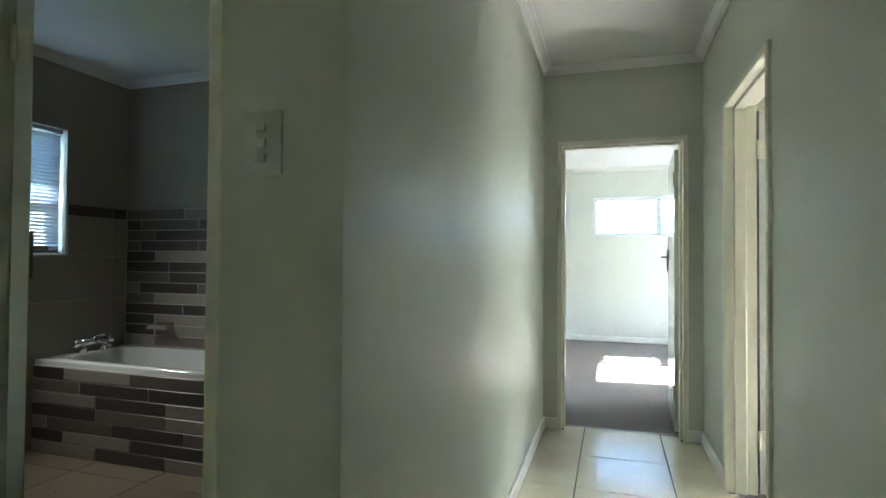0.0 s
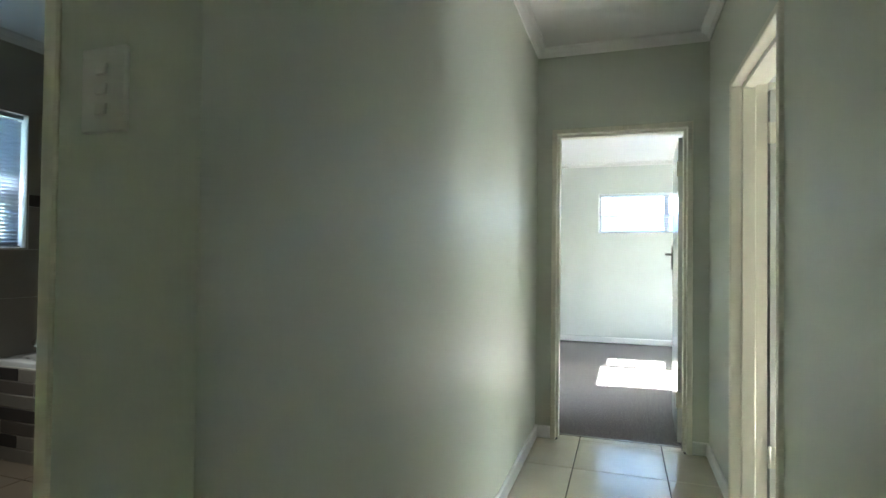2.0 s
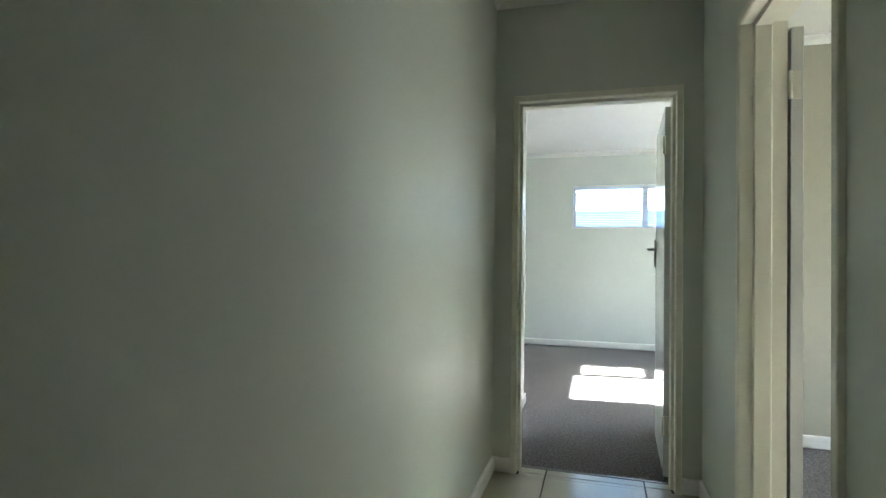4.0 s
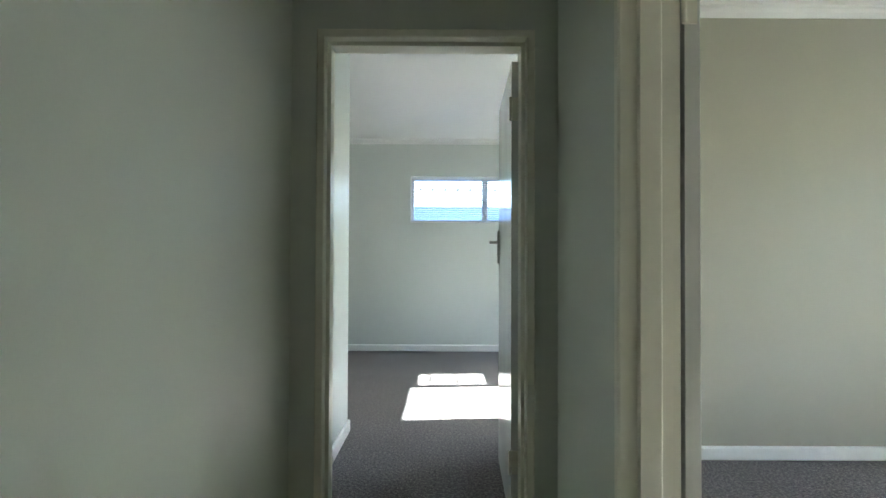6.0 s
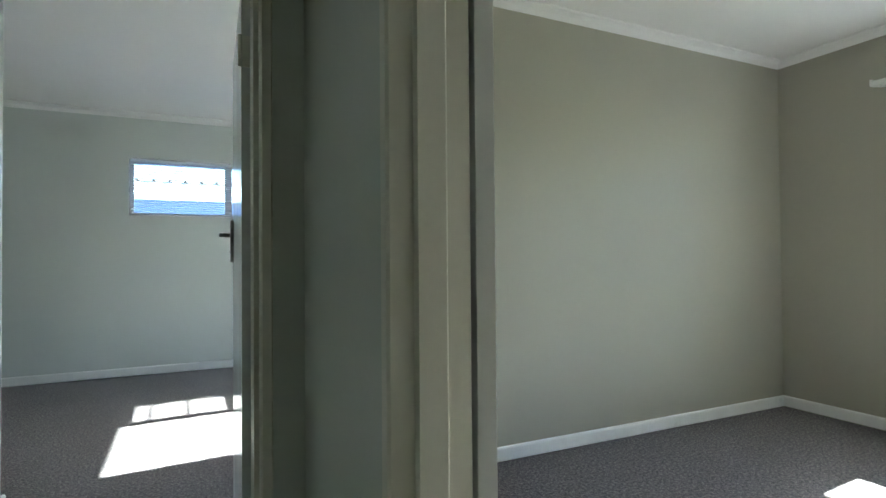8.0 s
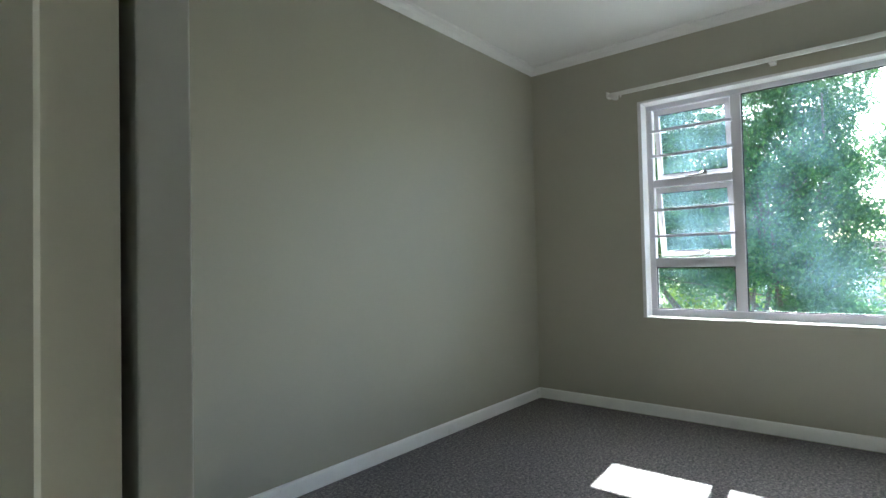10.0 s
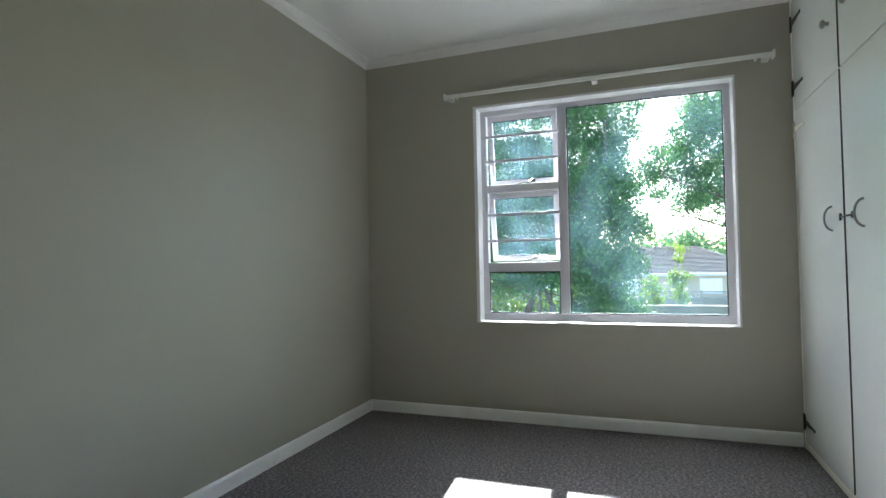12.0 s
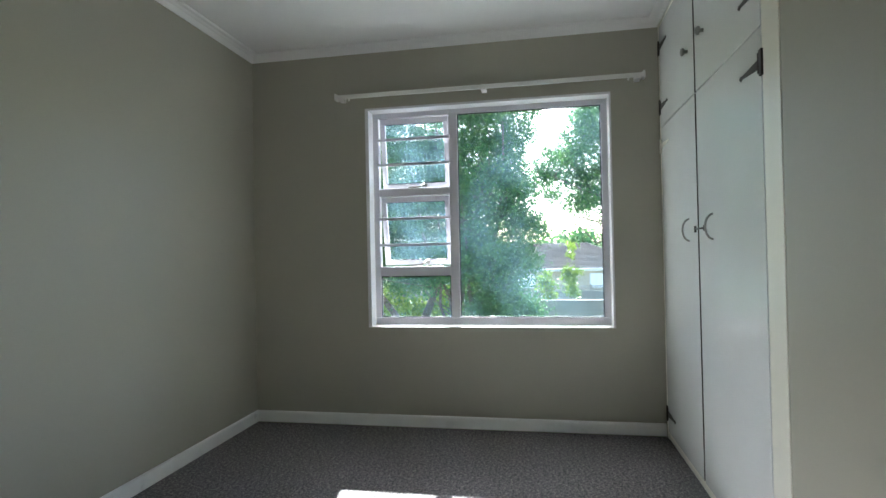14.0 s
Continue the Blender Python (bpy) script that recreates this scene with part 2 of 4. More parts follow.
def tube(bm, points, radius, sides=10, caps=True):
    """A round bar along points; radius is one number or one for each point."""
    pts = [Vector(p) for p in points]
    radii = radius if isinstance(radius, (list, tuple)) else [radius] * len(pts)
    rings, up = [], None
    for i, p in enumerate(pts):
        d = (pts[min(i + 1, len(pts) - 1)] - pts[max(i - 1, 0)]).normalized()
        if up is None:
            up = Vector((0, 0, 1)) if abs(d.z) < 0.9 else Vector((1, 0, 0))
        a = d.cross(up).normalized()
        up = a.cross(d).normalized()
        rings.append([bm.verts.new(p + radii[i] * (math.cos(k * math.tau / sides) * a + math.sin(k * math.tau / sides) * up)) for k in range(sides)])
    for r, s in zip(rings, rings[1:]):
        for k in range(sides):
            bm.faces.new((r[k], r[(k + 1) % sides], s[(k + 1) % sides], s[k])).smooth = True
    if caps:
        bm.faces.new(rings[0][::-1])
        bm.faces.new(rings[-1])
    return bm


def lathe(bm, profile, at, axis, sides=20):
    """Turned shape: profile rows of (radius, height along axis)."""
    q = Vector((0, 0, 1)).rotation_difference(Vector(axis)).to_matrix()
    rings = []
    for r, h in profile:
        rings.append([bm.verts.new(Vector(at) + q @ Vector((r * math.cos(k * math.tau / sides), r * math.sin(k * math.tau / sides), h))) for k in range(sides)])
    for r, s in zip(rings, rings[1:]):
        for k in range(sides):
            bm.faces.new((r[k], r[(k + 1) % sides], s[(k + 1) % sides], s[k])).smooth = True
    bm.faces.new(rings[0][::-1])
    bm.faces.new(rings[-1])
    return bm


def wall(name, axis, c0, c1, a0, a1, holes, paint_low, paint_high, z0=0.0, z1=2.64, label=""):
    """A wall along axis from a0 to a1, c0 to c1 thick, with holes (a, b, bottom, top). One paint a side."""
    cuts_a = sorted({a0, a1, *[v for h in holes for v in h[:2]]})
    cuts_z = sorted({z0, z1, *[v for h in holes for v in h[2:]]})
    solid = {}
    for i in range(len(cuts_a) - 1):
        for k in range(len(cuts_z) - 1):
            ma, mz = (cuts_a[i] + cuts_a[i + 1]) / 2, (cuts_z[k] + cuts_z[k + 1]) / 2
            solid[i, k] = not any(h[0] < ma < h[1] and h[2] < mz < h[3] for h in holes)
    bm = bmesh.new()

    def p(a, c, z):
        return bm.verts.new((a, c, z) if axis == "x" else (c, a, z))

    for (i, k), full in solid.items():
        if not full:
            continue
        a, b, lo, hi = cuts_a[i], cuts_a[i + 1], cuts_z[k], cuts_z[k + 1]
        bm.faces.new([p(a, c0, lo), p(b, c0, lo), p(b, c0, hi), p(a, c0, hi)]).material_index = 0
        bm.faces.new([p(a, c1, lo), p(b, c1, lo), p(b, c1, hi), p(a, c1, hi)]).material_index = 1
        for (di, dk), (u, v) in {(-1, 0): ((a, lo), (a, hi)), (1, 0): ((b, lo), (b, hi)), (0, -1): ((a, lo), (b, lo)), (0, 1): ((a, hi), (b, hi))}.items():
            if not solid.get((i + di, k + dk), False):
                bm.faces.new([p(u[0], c0, u[1]), p(u[0], c1, u[1]), p(v[0], c1, v[1]), p(v[0], c0, v[1])]).material_index = 0
    bmesh.ops.remove_doubles(bm, verts=bm.verts, dist=1e-5)
    ob = part(name, bm, paint_low)
    ob.data.materials.append(paint_high)
    return tagged(ob, label or "smooth painted plaster wall", "wall", kind="structure")


def sweep(points, profile, closed=False):
    """A moulding along a path on the floor plan, mitred; profile rows (out from the wall to the path's left, height)."""
    pts = [Vector(p) for p in points]
    n = len(pts)
    bm = bmesh.new()
    rings = []
    for i, p in enumerate(pts):
        before = (p - pts[i - 1]).normalized() if (i or closed) else (pts[1] - p).normalized()
        after = (pts[(i + 1) % n] - p).normalized() if (i < n - 1 or closed) else before
        na, nb = Vector((-before.y, before.x)), Vector((-after.y, after.x))
        off = na + nb if (na - nb).length > 1e-4 else na
        rings.append([bm.verts.new((p.x + u * off.x, p.y + u * off.y, z)) for u, z in profile])
    for i in range(n if closed else n - 1):
        r, s = rings[i], rings[(i + 1) % n]
        for k in range(len(profile)):
            j = (k + 1) % len(profile)
            bm.faces.new((r[k], s[k], s[j], r[j]))
    if not closed:
        bm.faces.new(rings[0])
        bm.faces.new(rings[-1][::-1])
    return bm


def frame_mesh(lo, hi, top, c0, c1, lip=0.0):
    """Pressed-steel door frame: stepped section run up, across and down, mitred. Along x, through the wall in y."""
    t = c1 - c0
    prof = [(-0.022, lip), (-0.045, lip), (-0.045, -0.003), (-0.041, -0.006), (-0.016, -0.006), (-0.012, 0.0), (-0.012, 0.043), (0.003, 0.046),
            (0.004, t - 0.052), (-0.002, t - 0.047), (-0.012, t - 0.047), (-0.012, t + 0.003), (-0.040, t + 0.004), (-0.045, t + 0.003), (-0.045, t), (-0.022, t)]
    bm = bmesh.new()
    rings = []
    for k in range(4):
        ring = []
        for u, v in prof:
            x = lo + u if k < 2 else hi - u
            z = 0.0 if k in (0, 3) else top - u
            ring.append(bm.verts.new((x, c0 + v, z)))
        rings.append(ring)
    for r, s in zip(rings, rings[1:]):
        for k in range(len(prof)):
            j = (k + 1) % len(prof)
            bm.faces.new((r[k], r[j], s[j], s[k]))
    for e in (rings[0], rings[-1]):
        bm.faces.new(e)
    return bm


def lever(parent, at, side, way, plate_z=0.0):
    """Lever handle on a long plate; side: the face's outward sign in y, way: the lever's sign in x."""
    x, y, z = at
    bm = bmesh.new()
    box(bm, x - 0.02, x + 0.02, *sorted((y, y + side * 0.013)), z - 0.12, z + 0.065, bevel=0.003)
    part("backplate", bm, STEEL, parent)
    bm = tube(bmesh.new(), [(x, y + side * 0.006, z), (x, y + side * 0.045, z), (x + way * 0.02, y + side * 0.052, z), (x + way * 0.115, y + side * 0.05, z - 0.004)], [0.010, 0.009, 0.009, 0.008])
    part("lever", bm, STEEL, parent)
    part("keyhole", lathe(bmesh.new(), [(0.006, 0), (0.006, 0.0015)], (x, y + side * 0.013, z - 0.07), (0, side, 0), 10), BLACK, parent)


def door_leaf(name, at, turn, width=0.80, height=2.03, handle_z=1.26, label=""):
    """A flush leaf, hinged at its origin, running along +x, from y = 0 to -0.04."""
    d = empty(name, at, turn)
    part("leaf", boxes((0.003, width, -0.04, 0.0, 0.012, height), bevel=0.002), DOORPAINT, d)
    hx = width - 0.062
    lever(d, (hx, 0.0, handle_z), 1, -1)
    lever(d, (hx, -0.04, handle_z), -1, -1)
    bm = boxes((width - 0.001, width + 0.0015, -0.032, -0.008, handle_z - 0.14, handle_z + 0.06))
    part("lock_plate", bm, STEEL, d)
    part("latch", boxes((width, width + 0.010, -0.026, -0.014, handle_z - 0.012, handle_z + 0.012), bevel=0.002), STEEL, d)
    for z in (0.24, 1.77):
        bm = tube(bmesh.new(), [(-0.006, 0.004, z), (-0.006, 0.004, z + 0.1)], 0.007, 8)
        box(bm, -0.004, 0.0025, -0.030, 0.002, z, z + 0.1)
        part("hinge", bm, WHITE, d)
    return tagged(d, label, "door", kind="structure")


# ---- plan: hall, bathroom, main bedroom, second bedroom ----
DOOR_H = 2.045
HALL_L, HALL_R, HALL_END = -0.55, 0.52, 4.24
ROOM_W, ROOM_E, ROOM_N, ROOM_S = 0.659, 4.317, 5.227, 2.442
MAIN_E, MAIN_N, MAIN_W, MAIN_S = 2.764, 8.81, -2.4, 5.704
D1, D2, D3 = (-0.404, 0.382), (2.641, 3.441), (-1.662, -0.872)
WIN_Y, WIN_Z = (2.735, 4.381), (0.681, 2.20)
MAIN_SHIFT = 3.455
HIGH_X, HIGH_Z = (-0.337, 1.163), (1.606, 2.189)
BATH_W, BATH_N, BATH_WIN = -3.57, 3.41, ((2.05, 2.93), (1.24, 2.08))
RO = 0.02
H, R2, B, OUT = PAINT_HALL, PAINT_ROOM, PAINT_BATH, PAINT_OUT

# the first hole is added out of view, to let sun into the lobby
wall("wall_hall_east", "y", HALL_R, ROOM_W, -2.2, 5.397, [(-1.64, -1.36, 1.51, 1.735), (D2[0] - RO, D2[1] + RO, 0, DOOR_H + RO)], H, R2)
wall("wall_hall_west", "y", -0.72, HALL_L, 1.317, HALL_END, [], B, H)
wall("wall_hall_end", "x", HALL_END, 4.41, -0.72, HALL_R, [(D1[0] - RO, D1[1] + RO, 0, DOOR_H + RO)], H, H)
wall("wall_bath_door", "x", 1.147, 1.317, -3.74, HALL_L, [(D3[0] - RO, D3[1] + RO, 0, DOOR_H + RO)], H, B)
wall("wall_main_entry", "y", -0.72, -0.57, 4.41, MAIN_S, [], H, PAINT_MAIN)
wall("wall_bath_west", "y", -3.74, BATH_W, 1.317, 3.58, [(*BATH_WIN[0], *BATH_WIN[1])], OUT, B)
wall("wall_bath_north", "x", BATH_N, 3.58, BATH_W, -0.72, [], B, H)
wall("wall_main_south_west", "x", 5.534, MAIN_S, -2.57, -0.72, [], OUT, PAINT_MAIN)
wall("wall_main_west", "y", -2.57, MAIN_W, MAIN_S, MAIN_N, [], OUT, PAINT_MAIN)
wall("wall_main_north", "x", MAIN_N, 9.03, -2.57, MAIN_E + 0.22, [(*HIGH_X, *HIGH_Z)], PAINT_MAIN, OUT)
wall("wall_main_east", "y", MAIN_E, MAIN_E + 0.22, 5.397, MAIN_N, [(WIN_Y[0] + MAIN_SHIFT, WIN_Y[1] + MAIN_SHIFT, *WIN_Z)], PAINT_MAIN, OUT)
wall("wall_between_bedrooms", "x", ROOM_N, 5.397, ROOM_W, 4.537, [], R2, PAINT_MAIN)
wall("wall_room_east", "y", ROOM_E, 4.537, 1.75, ROOM_N, [(*WIN_Y, *WIN_Z)], R2, OUT)
wall("wall_room_south", "x", 2.27, ROOM_S, ROOM_W, 2.586, [], OUT, R2)
wall("wall_alcove_side", "y", 2.436, 2.586, 1.75, 2.27, [], OUT, R2)
wall("wall_alcove_back", "x", 1.60, 1.75, 2.436, 4.537, [], OUT, R2)
wall("wall_lobby_west", "y", -2.57, -2.4, -2.2, 1.147, [], OUT, H)
wall("wall_lobby_south", "x", -2.37, -2.2, -2.57, 0.659, [], OUT, H)

tagged(part("ceiling", boxes((-3.8, 0.659, -2.4, 5.5, 2.64, 2.78), (0.659, 4.6, 1.55, 5.5, 2.64, 2.78), (-2.65, 3.22, 5.5, 9.1, 2.64, 2.78)), CEILING), "smooth white painted ceiling", "ceiling", kind="structure")
COVE = [(0.0, 2.586), (0.006, 2.586), (0.010, 2.594), (0.020, 2.613), (0.040, 2.626), (0.058, 2.630), (0.062, 2.64), (0.0, 2.64)]
SKIRTING = [(0.0, 0.009), (0.016, 0.009), (0.016, 0.074), (0.013, 0.082), (0.007, 0.086), (0.0, 0.086)]
HALL_RING = [(HALL_R, -2.2), (HALL_R, HALL_END), (HALL_L, HALL_END), (HALL_L, 1.147), (-2.4, 1.147), (-2.4, -2.2)]
MAIN_RING = [(HALL_R, 4.41), (HALL_R, 5.397), (MAIN_E, 5.397), (MAIN_E, MAIN_N), (MAIN_W, MAIN_N), (MAIN_W, MAIN_S), (-0.57, MAIN_S), (-0.57, 4.41)]
ROOM_RING = [(ROOM_W, ROOM_S), (ROOM_E, ROOM_S), (ROOM_E, ROOM_N), (ROOM_W, ROOM_N)]
BATH_RING = [(BATH_W, 1.317), (-0.72, 1.317), (-0.72, BATH_N), (BATH_W, BATH_N)]
tagged(part("ceiling_bathroom", boxes((BATH_W, -0.72, 1.317, BATH_N, 2.555, 2.636)), CEILING), "white painted bathroom ceiling", "ceiling", kind="structure")
for ring, drop in ((HALL_RING, 0), (MAIN_RING, 0), (ROOM_RING, 0), (BATH_RING, 0.085)):
    tagged(part("cornice", sweep(ring, [(u, z - drop) for u, z in COVE], True), CEILING), "white coved plaster cornice under the ceiling", "cornice", kind="structure")
for path in ([(HALL_R, 3.487), (HALL_R, HALL_END), (0.428, HALL_END)], [(-0.450, HALL_END), (HALL_L, HALL_END), (HALL_L, 1.147), (-0.828, 1.147)],
             [(-1.709, 1.147), (-2.4, 1.147), (-2.4, -2.2), (HALL_R, -2.2), (HALL_R, 2.595)], MAIN_RING,
             [(ROOM_W, 2.595), (ROOM_W, ROOM_S), (2.58, ROOM_S)], [(ROOM_E, ROOM_S + 0.004), (ROOM_E, ROOM_N), (ROOM_W, ROOM_N), (ROOM_W, 3.487)]):
    tagged(part("baseboard", sweep(path, SKIRTING), SKIRT), "white painted wooden skirting board along the wall", "skirting board", kind="structure")

# floors
tagged(part("floor_slab", boxes((-3.74, 0.52, -2.37, 4.36, -0.12, -0.006)), GROUT), "grey grout bed under the floor tiles", "floor", kind="structure")
carpet = bmesh.new()
box(carpet, -2.57, MAIN_E + 0.1, 5.5, 9.03, -0.12, 0.0)
box(carpet, -0.72, 0.56, 4.36, 5.5, -0.12, 0.0)
tagged(part("floor_main_bedroom", carpet, CARPET), "mottled grey-brown fitted carpet", "carpet", kind="structure")
tagged(part("floor_room", boxes((0.58, 4.45, 1.75, 5.3, -0.12, 0.001)), CARPET), "mottled grey-brown fitted carpet", "carpet", kind="structure")
for name, rows in (("threshold_strip_hall", (D1[0], D1[1], 4.352, 4.372, -0.006, 0.004)), ("threshold_strip_room", (0.572, 0.592, D2[0], D2[1], -0.006, 0.004))):
    tagged(part(name, boxes(rows, bevel=0.001), STEEL), "thin metal carpet edge strip in the doorway", "threshold strip", kind="structure")

# door frames and leaves
for lo, hi, c0, c1, turned in ((*D1, HALL_END, 4.41, False), (*D3, 1.147, 1.317, False), (*D2, 0.509, ROOM_W, True)):
    bm = frame_mesh(lo, hi, DOOR_H, c0, c1, 0.012 if turned else 0.0)
    if turned:
        for v in bm.verts:
            v.co = (v.co.y, v.co.x, v.co.z)
    tagged(part("door_frame", bm, WHITE), "cream-white painted pressed-steel door frame", "door frame", kind="structure")
door_leaf("door_main_bedroom", (0.357, 4.422, 0), 87.8, label="white flush door standing open into the main bedroom")
door_leaf("door_room", (ROOM_W + 0.013, 3.447, 0), 88.0, label="white flush door folded back against the bedroom wall")
door_leaf("door_bathroom", (D3[0] + 0.005, 1.304, 0), 145, width=0.78, label="white flush door standing open into the bathroom")


# ---- windows ----
GLAZE = ROOM_E + 0.12


def bedroom_window(name, label):
    """Aluminium window: a column of two top-hung vents over a fixed light beside one large pane. Built in place for the second bedroom."""
    w = empty(name, (GLAZE, WIN_Y[0], WIN_Z[0]))
    o = Vector((GLAZE, WIN_Y[0], WIN_Z[0]))

    def add(kind, bm, mat, parent=None, label=""):
        for v in bm.verts:
            v.co -= o
        return part(kind, bm, mat, parent or w, label)

    y0, y1, z0, z1 = WIN_Y[0] + 0.012, WIN_Y[1] - 0.024, WIN_Z[0] + 0.006, WIN_Z[1] - 0.016
    a, b = GLAZE - 0.022, GLAZE + 0.03
    ym = (3.750, 3.812)
    for kind, r in (("frame_bottom", (a, b, y0, y1, z0, 0.738)), ("frame_top", (a, b, y0, y1, 2.150, z1)), ("frame_side", (a, b, y0, 2.789, 0.738, 2.150)),
                    ("frame_side", (a, b, 4.316, y1, 0.738, 2.150)), ("mullion", (a - 0.003, b, *ym, 0.738, 2.150)),
                    ("transom", (a - 0.002, b, ym[1], 4.316, 1.594, 1.648)), ("transom", (a - 0.002, b, ym[1], 4.316, 1.030, 1.096))):
        add(kind, boxes(r, bevel=0.004), ALU)
    for ya, yb, za, zb in ((2.789, 3.750, 0.738, 2.150), (3.812, 4.316, 0.738, 1.030)):
        seal = boxes((GLAZE - 0.010, GLAZE - 0.002, ya, yb, za, za + 0.007), (GLAZE - 0.010, GLAZE - 0.002, ya, yb, zb - 0.007, zb),
                     (GLAZE - 0.010, GLAZE - 0.002, ya, ya + 0.007, za + 0.007, zb - 0.007), (GLAZE - 0.010, GLAZE - 0.002, yb - 0.007, yb, za + 0.007, zb - 0.007))
        add("seal", seal, BLACK)
        pane = add("pane", boxes((GLAZE, GLAZE + 0.004, ya, yb, za, zb)), GLASS_DUSTY)
        pane.visible_shadow = False
    for za, zb, swing in ((1.648, 2.150, 7.0), (1.096, 1.594, 10.0)):
        sash = empty("vent_sash")
        sash.parent = w
        ya, yb, h = 3.818, 4.310, zb - za - 0.008
        hinge = Vector((GLAZE + 0.012, 0, zb - 0.004)) - o
        sash.matrix_basis = Matrix.Translation((hinge.x, -o.y, hinge.z)) @ pose(0, 0, 0, 0, -swing, 0)
        for kind, r in (("rail", (-0.012, 0.016, ya, yb, -0.036, 0.0)), ("rail", (-0.012, 0.016, ya, yb, -h, -h + 0.036)),
                        ("stile", (-0.012, 0.016, ya, ya + 0.034, -h + 0.036, -0.036)), ("stile", (-0.012, 0.016, yb - 0.034, yb, -h + 0.036, -0.036))):
            part(kind, boxes(r, bevel=0.003), ALU, sash)
        seal = boxes((-0.008, -0.003, ya + 0.034, yb - 0.034, -0.041, -0.036), (-0.008, -0.003, ya + 0.034, yb - 0.034, -h + 0.036, -h + 0.041))
        part("seal", seal, BLACK, sash)
        pane = part("pane", boxes((0.0, 0.004, ya + 0.034, yb - 0.034, -h + 0.036, -0.036)), GLASS_FILM, sash)
        pane.visible_shadow = False
        stay = tube(bmesh.new(), [(-0.02, 4.0, -h + 0.03), (-0.06, 4.03, -h + 0.012), (-0.065, 4.11, -h + 0.008)], 0.007, 8)
        box(stay, -0.03, -0.012, 3.98, 4.02, -h + 0.01, -h + 0.035, bevel=0.003)
        part("peg_stay", stay, STEEL, sash)
    for z in (1.990, 1.813, 1.432, 1.248):
        add("burglar_bar", boxes((a - 0.030, a - 0.020, 3.800, 4.328, z - 0.009, z + 0.009), (a - 0.022, a, 3.800, 3.815, z - 0.009, z + 0.009),
                                 (a - 0.022, a, 4.313, 4.328, z - 0.009, z + 0.009), bevel=0.002), ALU)
    inner = ROOM_E - 0.001
    for r in ((inner, a, WIN_Y[0], WIN_Y[1], WIN_Z[0], z0), (inner, a, WIN_Y[0], WIN_Y[1], z1, WIN_Z[1]), (inner, a, WIN_Y[0], y0, z0, z1), (inner, a, y1, WIN_Y[1], z0, z1)):
        add("reveal_lining", boxes(r), REVEAL)
    return tagged(w, label, "window", kind="structure")


window_room = bedroom_window("window_room", "white aluminium window with two open vents, burglar bars and dusty panes")
window_main = copy_thing(window_room, pose(GLAZE - ROOM_E + MAIN_E, WIN_Y[0] + MAIN_SHIFT, WIN_Z[0]))
window_main.name = "window_main_bedroom"
tagged(window_main, "white aluminium window with two vents in the main bedroom")


def blind(name, along, at, lo, hi, z0, z1, pitch, tilt, label, paint=SLAT):
    """Venetian blind: headrail, slats, bottom rail, cords. Along x or y, hanging in the plane at."""
    thing = empty(name, (lo, at, z0) if along == "x" else (at, lo, z0))
    o = thing.matrix_basis.translation.copy()

    def turn(bm):
        for v in bm.verts:
            if along == "y":
                v.co = Vector((v.co.y, v.co.x, v.co.z))
            v.co -= o
        return bm

    part("headrail", turn(boxes((lo, hi, at - 0.014, at + 0.014, z1 - 0.026, z1), bevel=0.002)), paint, thing)
    part("bottom_rail", turn(boxes((lo, hi, at - 0.012, at + 0.012, z0 + 0.004, z0 + 0.014), bevel=0.002)), paint, thing)
    n = int((z1 - 0.03 - z0 - 0.02) / pitch)
    first = None
    for k in range(n):
        z = z0 + 0.024 + k * pitch
        if first is None:
            bm = bmesh.new()
            rows = []
            for j in range(5):
                u = (j / 4 - 0.5) * 0.025
                bow = 0.003 * (1 - (2 * j / 4 - 1) ** 2)
                dy, dz = u * math.cos(tilt) - bow * math.sin(tilt), u * math.sin(tilt) + bow * math.cos(tilt)
                rows.append([bm.verts.new((x, at + dy, z + dz + e)) for x in (lo + 0.004, hi - 0.004) for e in (0.0, 0.0006)])
            for r, s in zip(rows, rows[1:]):
                bm.faces.new((r[0], r[2], s[2], s[0]))
                bm.faces.new((r[1], r[3], s[3], s[1]))
            for r in (rows[0], rows[-1]):
                bm.faces.new((r[0], r[1], r[3], r[2]))
            first = part("slat", turn(bm), paint, thing)
            start = z
        else:
            s = new("slat", first.data)
            s.parent = thing
            s.location = (0, 0, z - start)
    for f in (0.15, 0.85):
        x = lo + f * (hi - lo)
        part("cord", turn(tube(bmesh.new(), [(x, at - 0.014, z0 + 0.01), (x, at - 0.014, z1 - 0.02)], 0.0012, 5)), paint, thing)
    return tagged(thing, label, "blind")


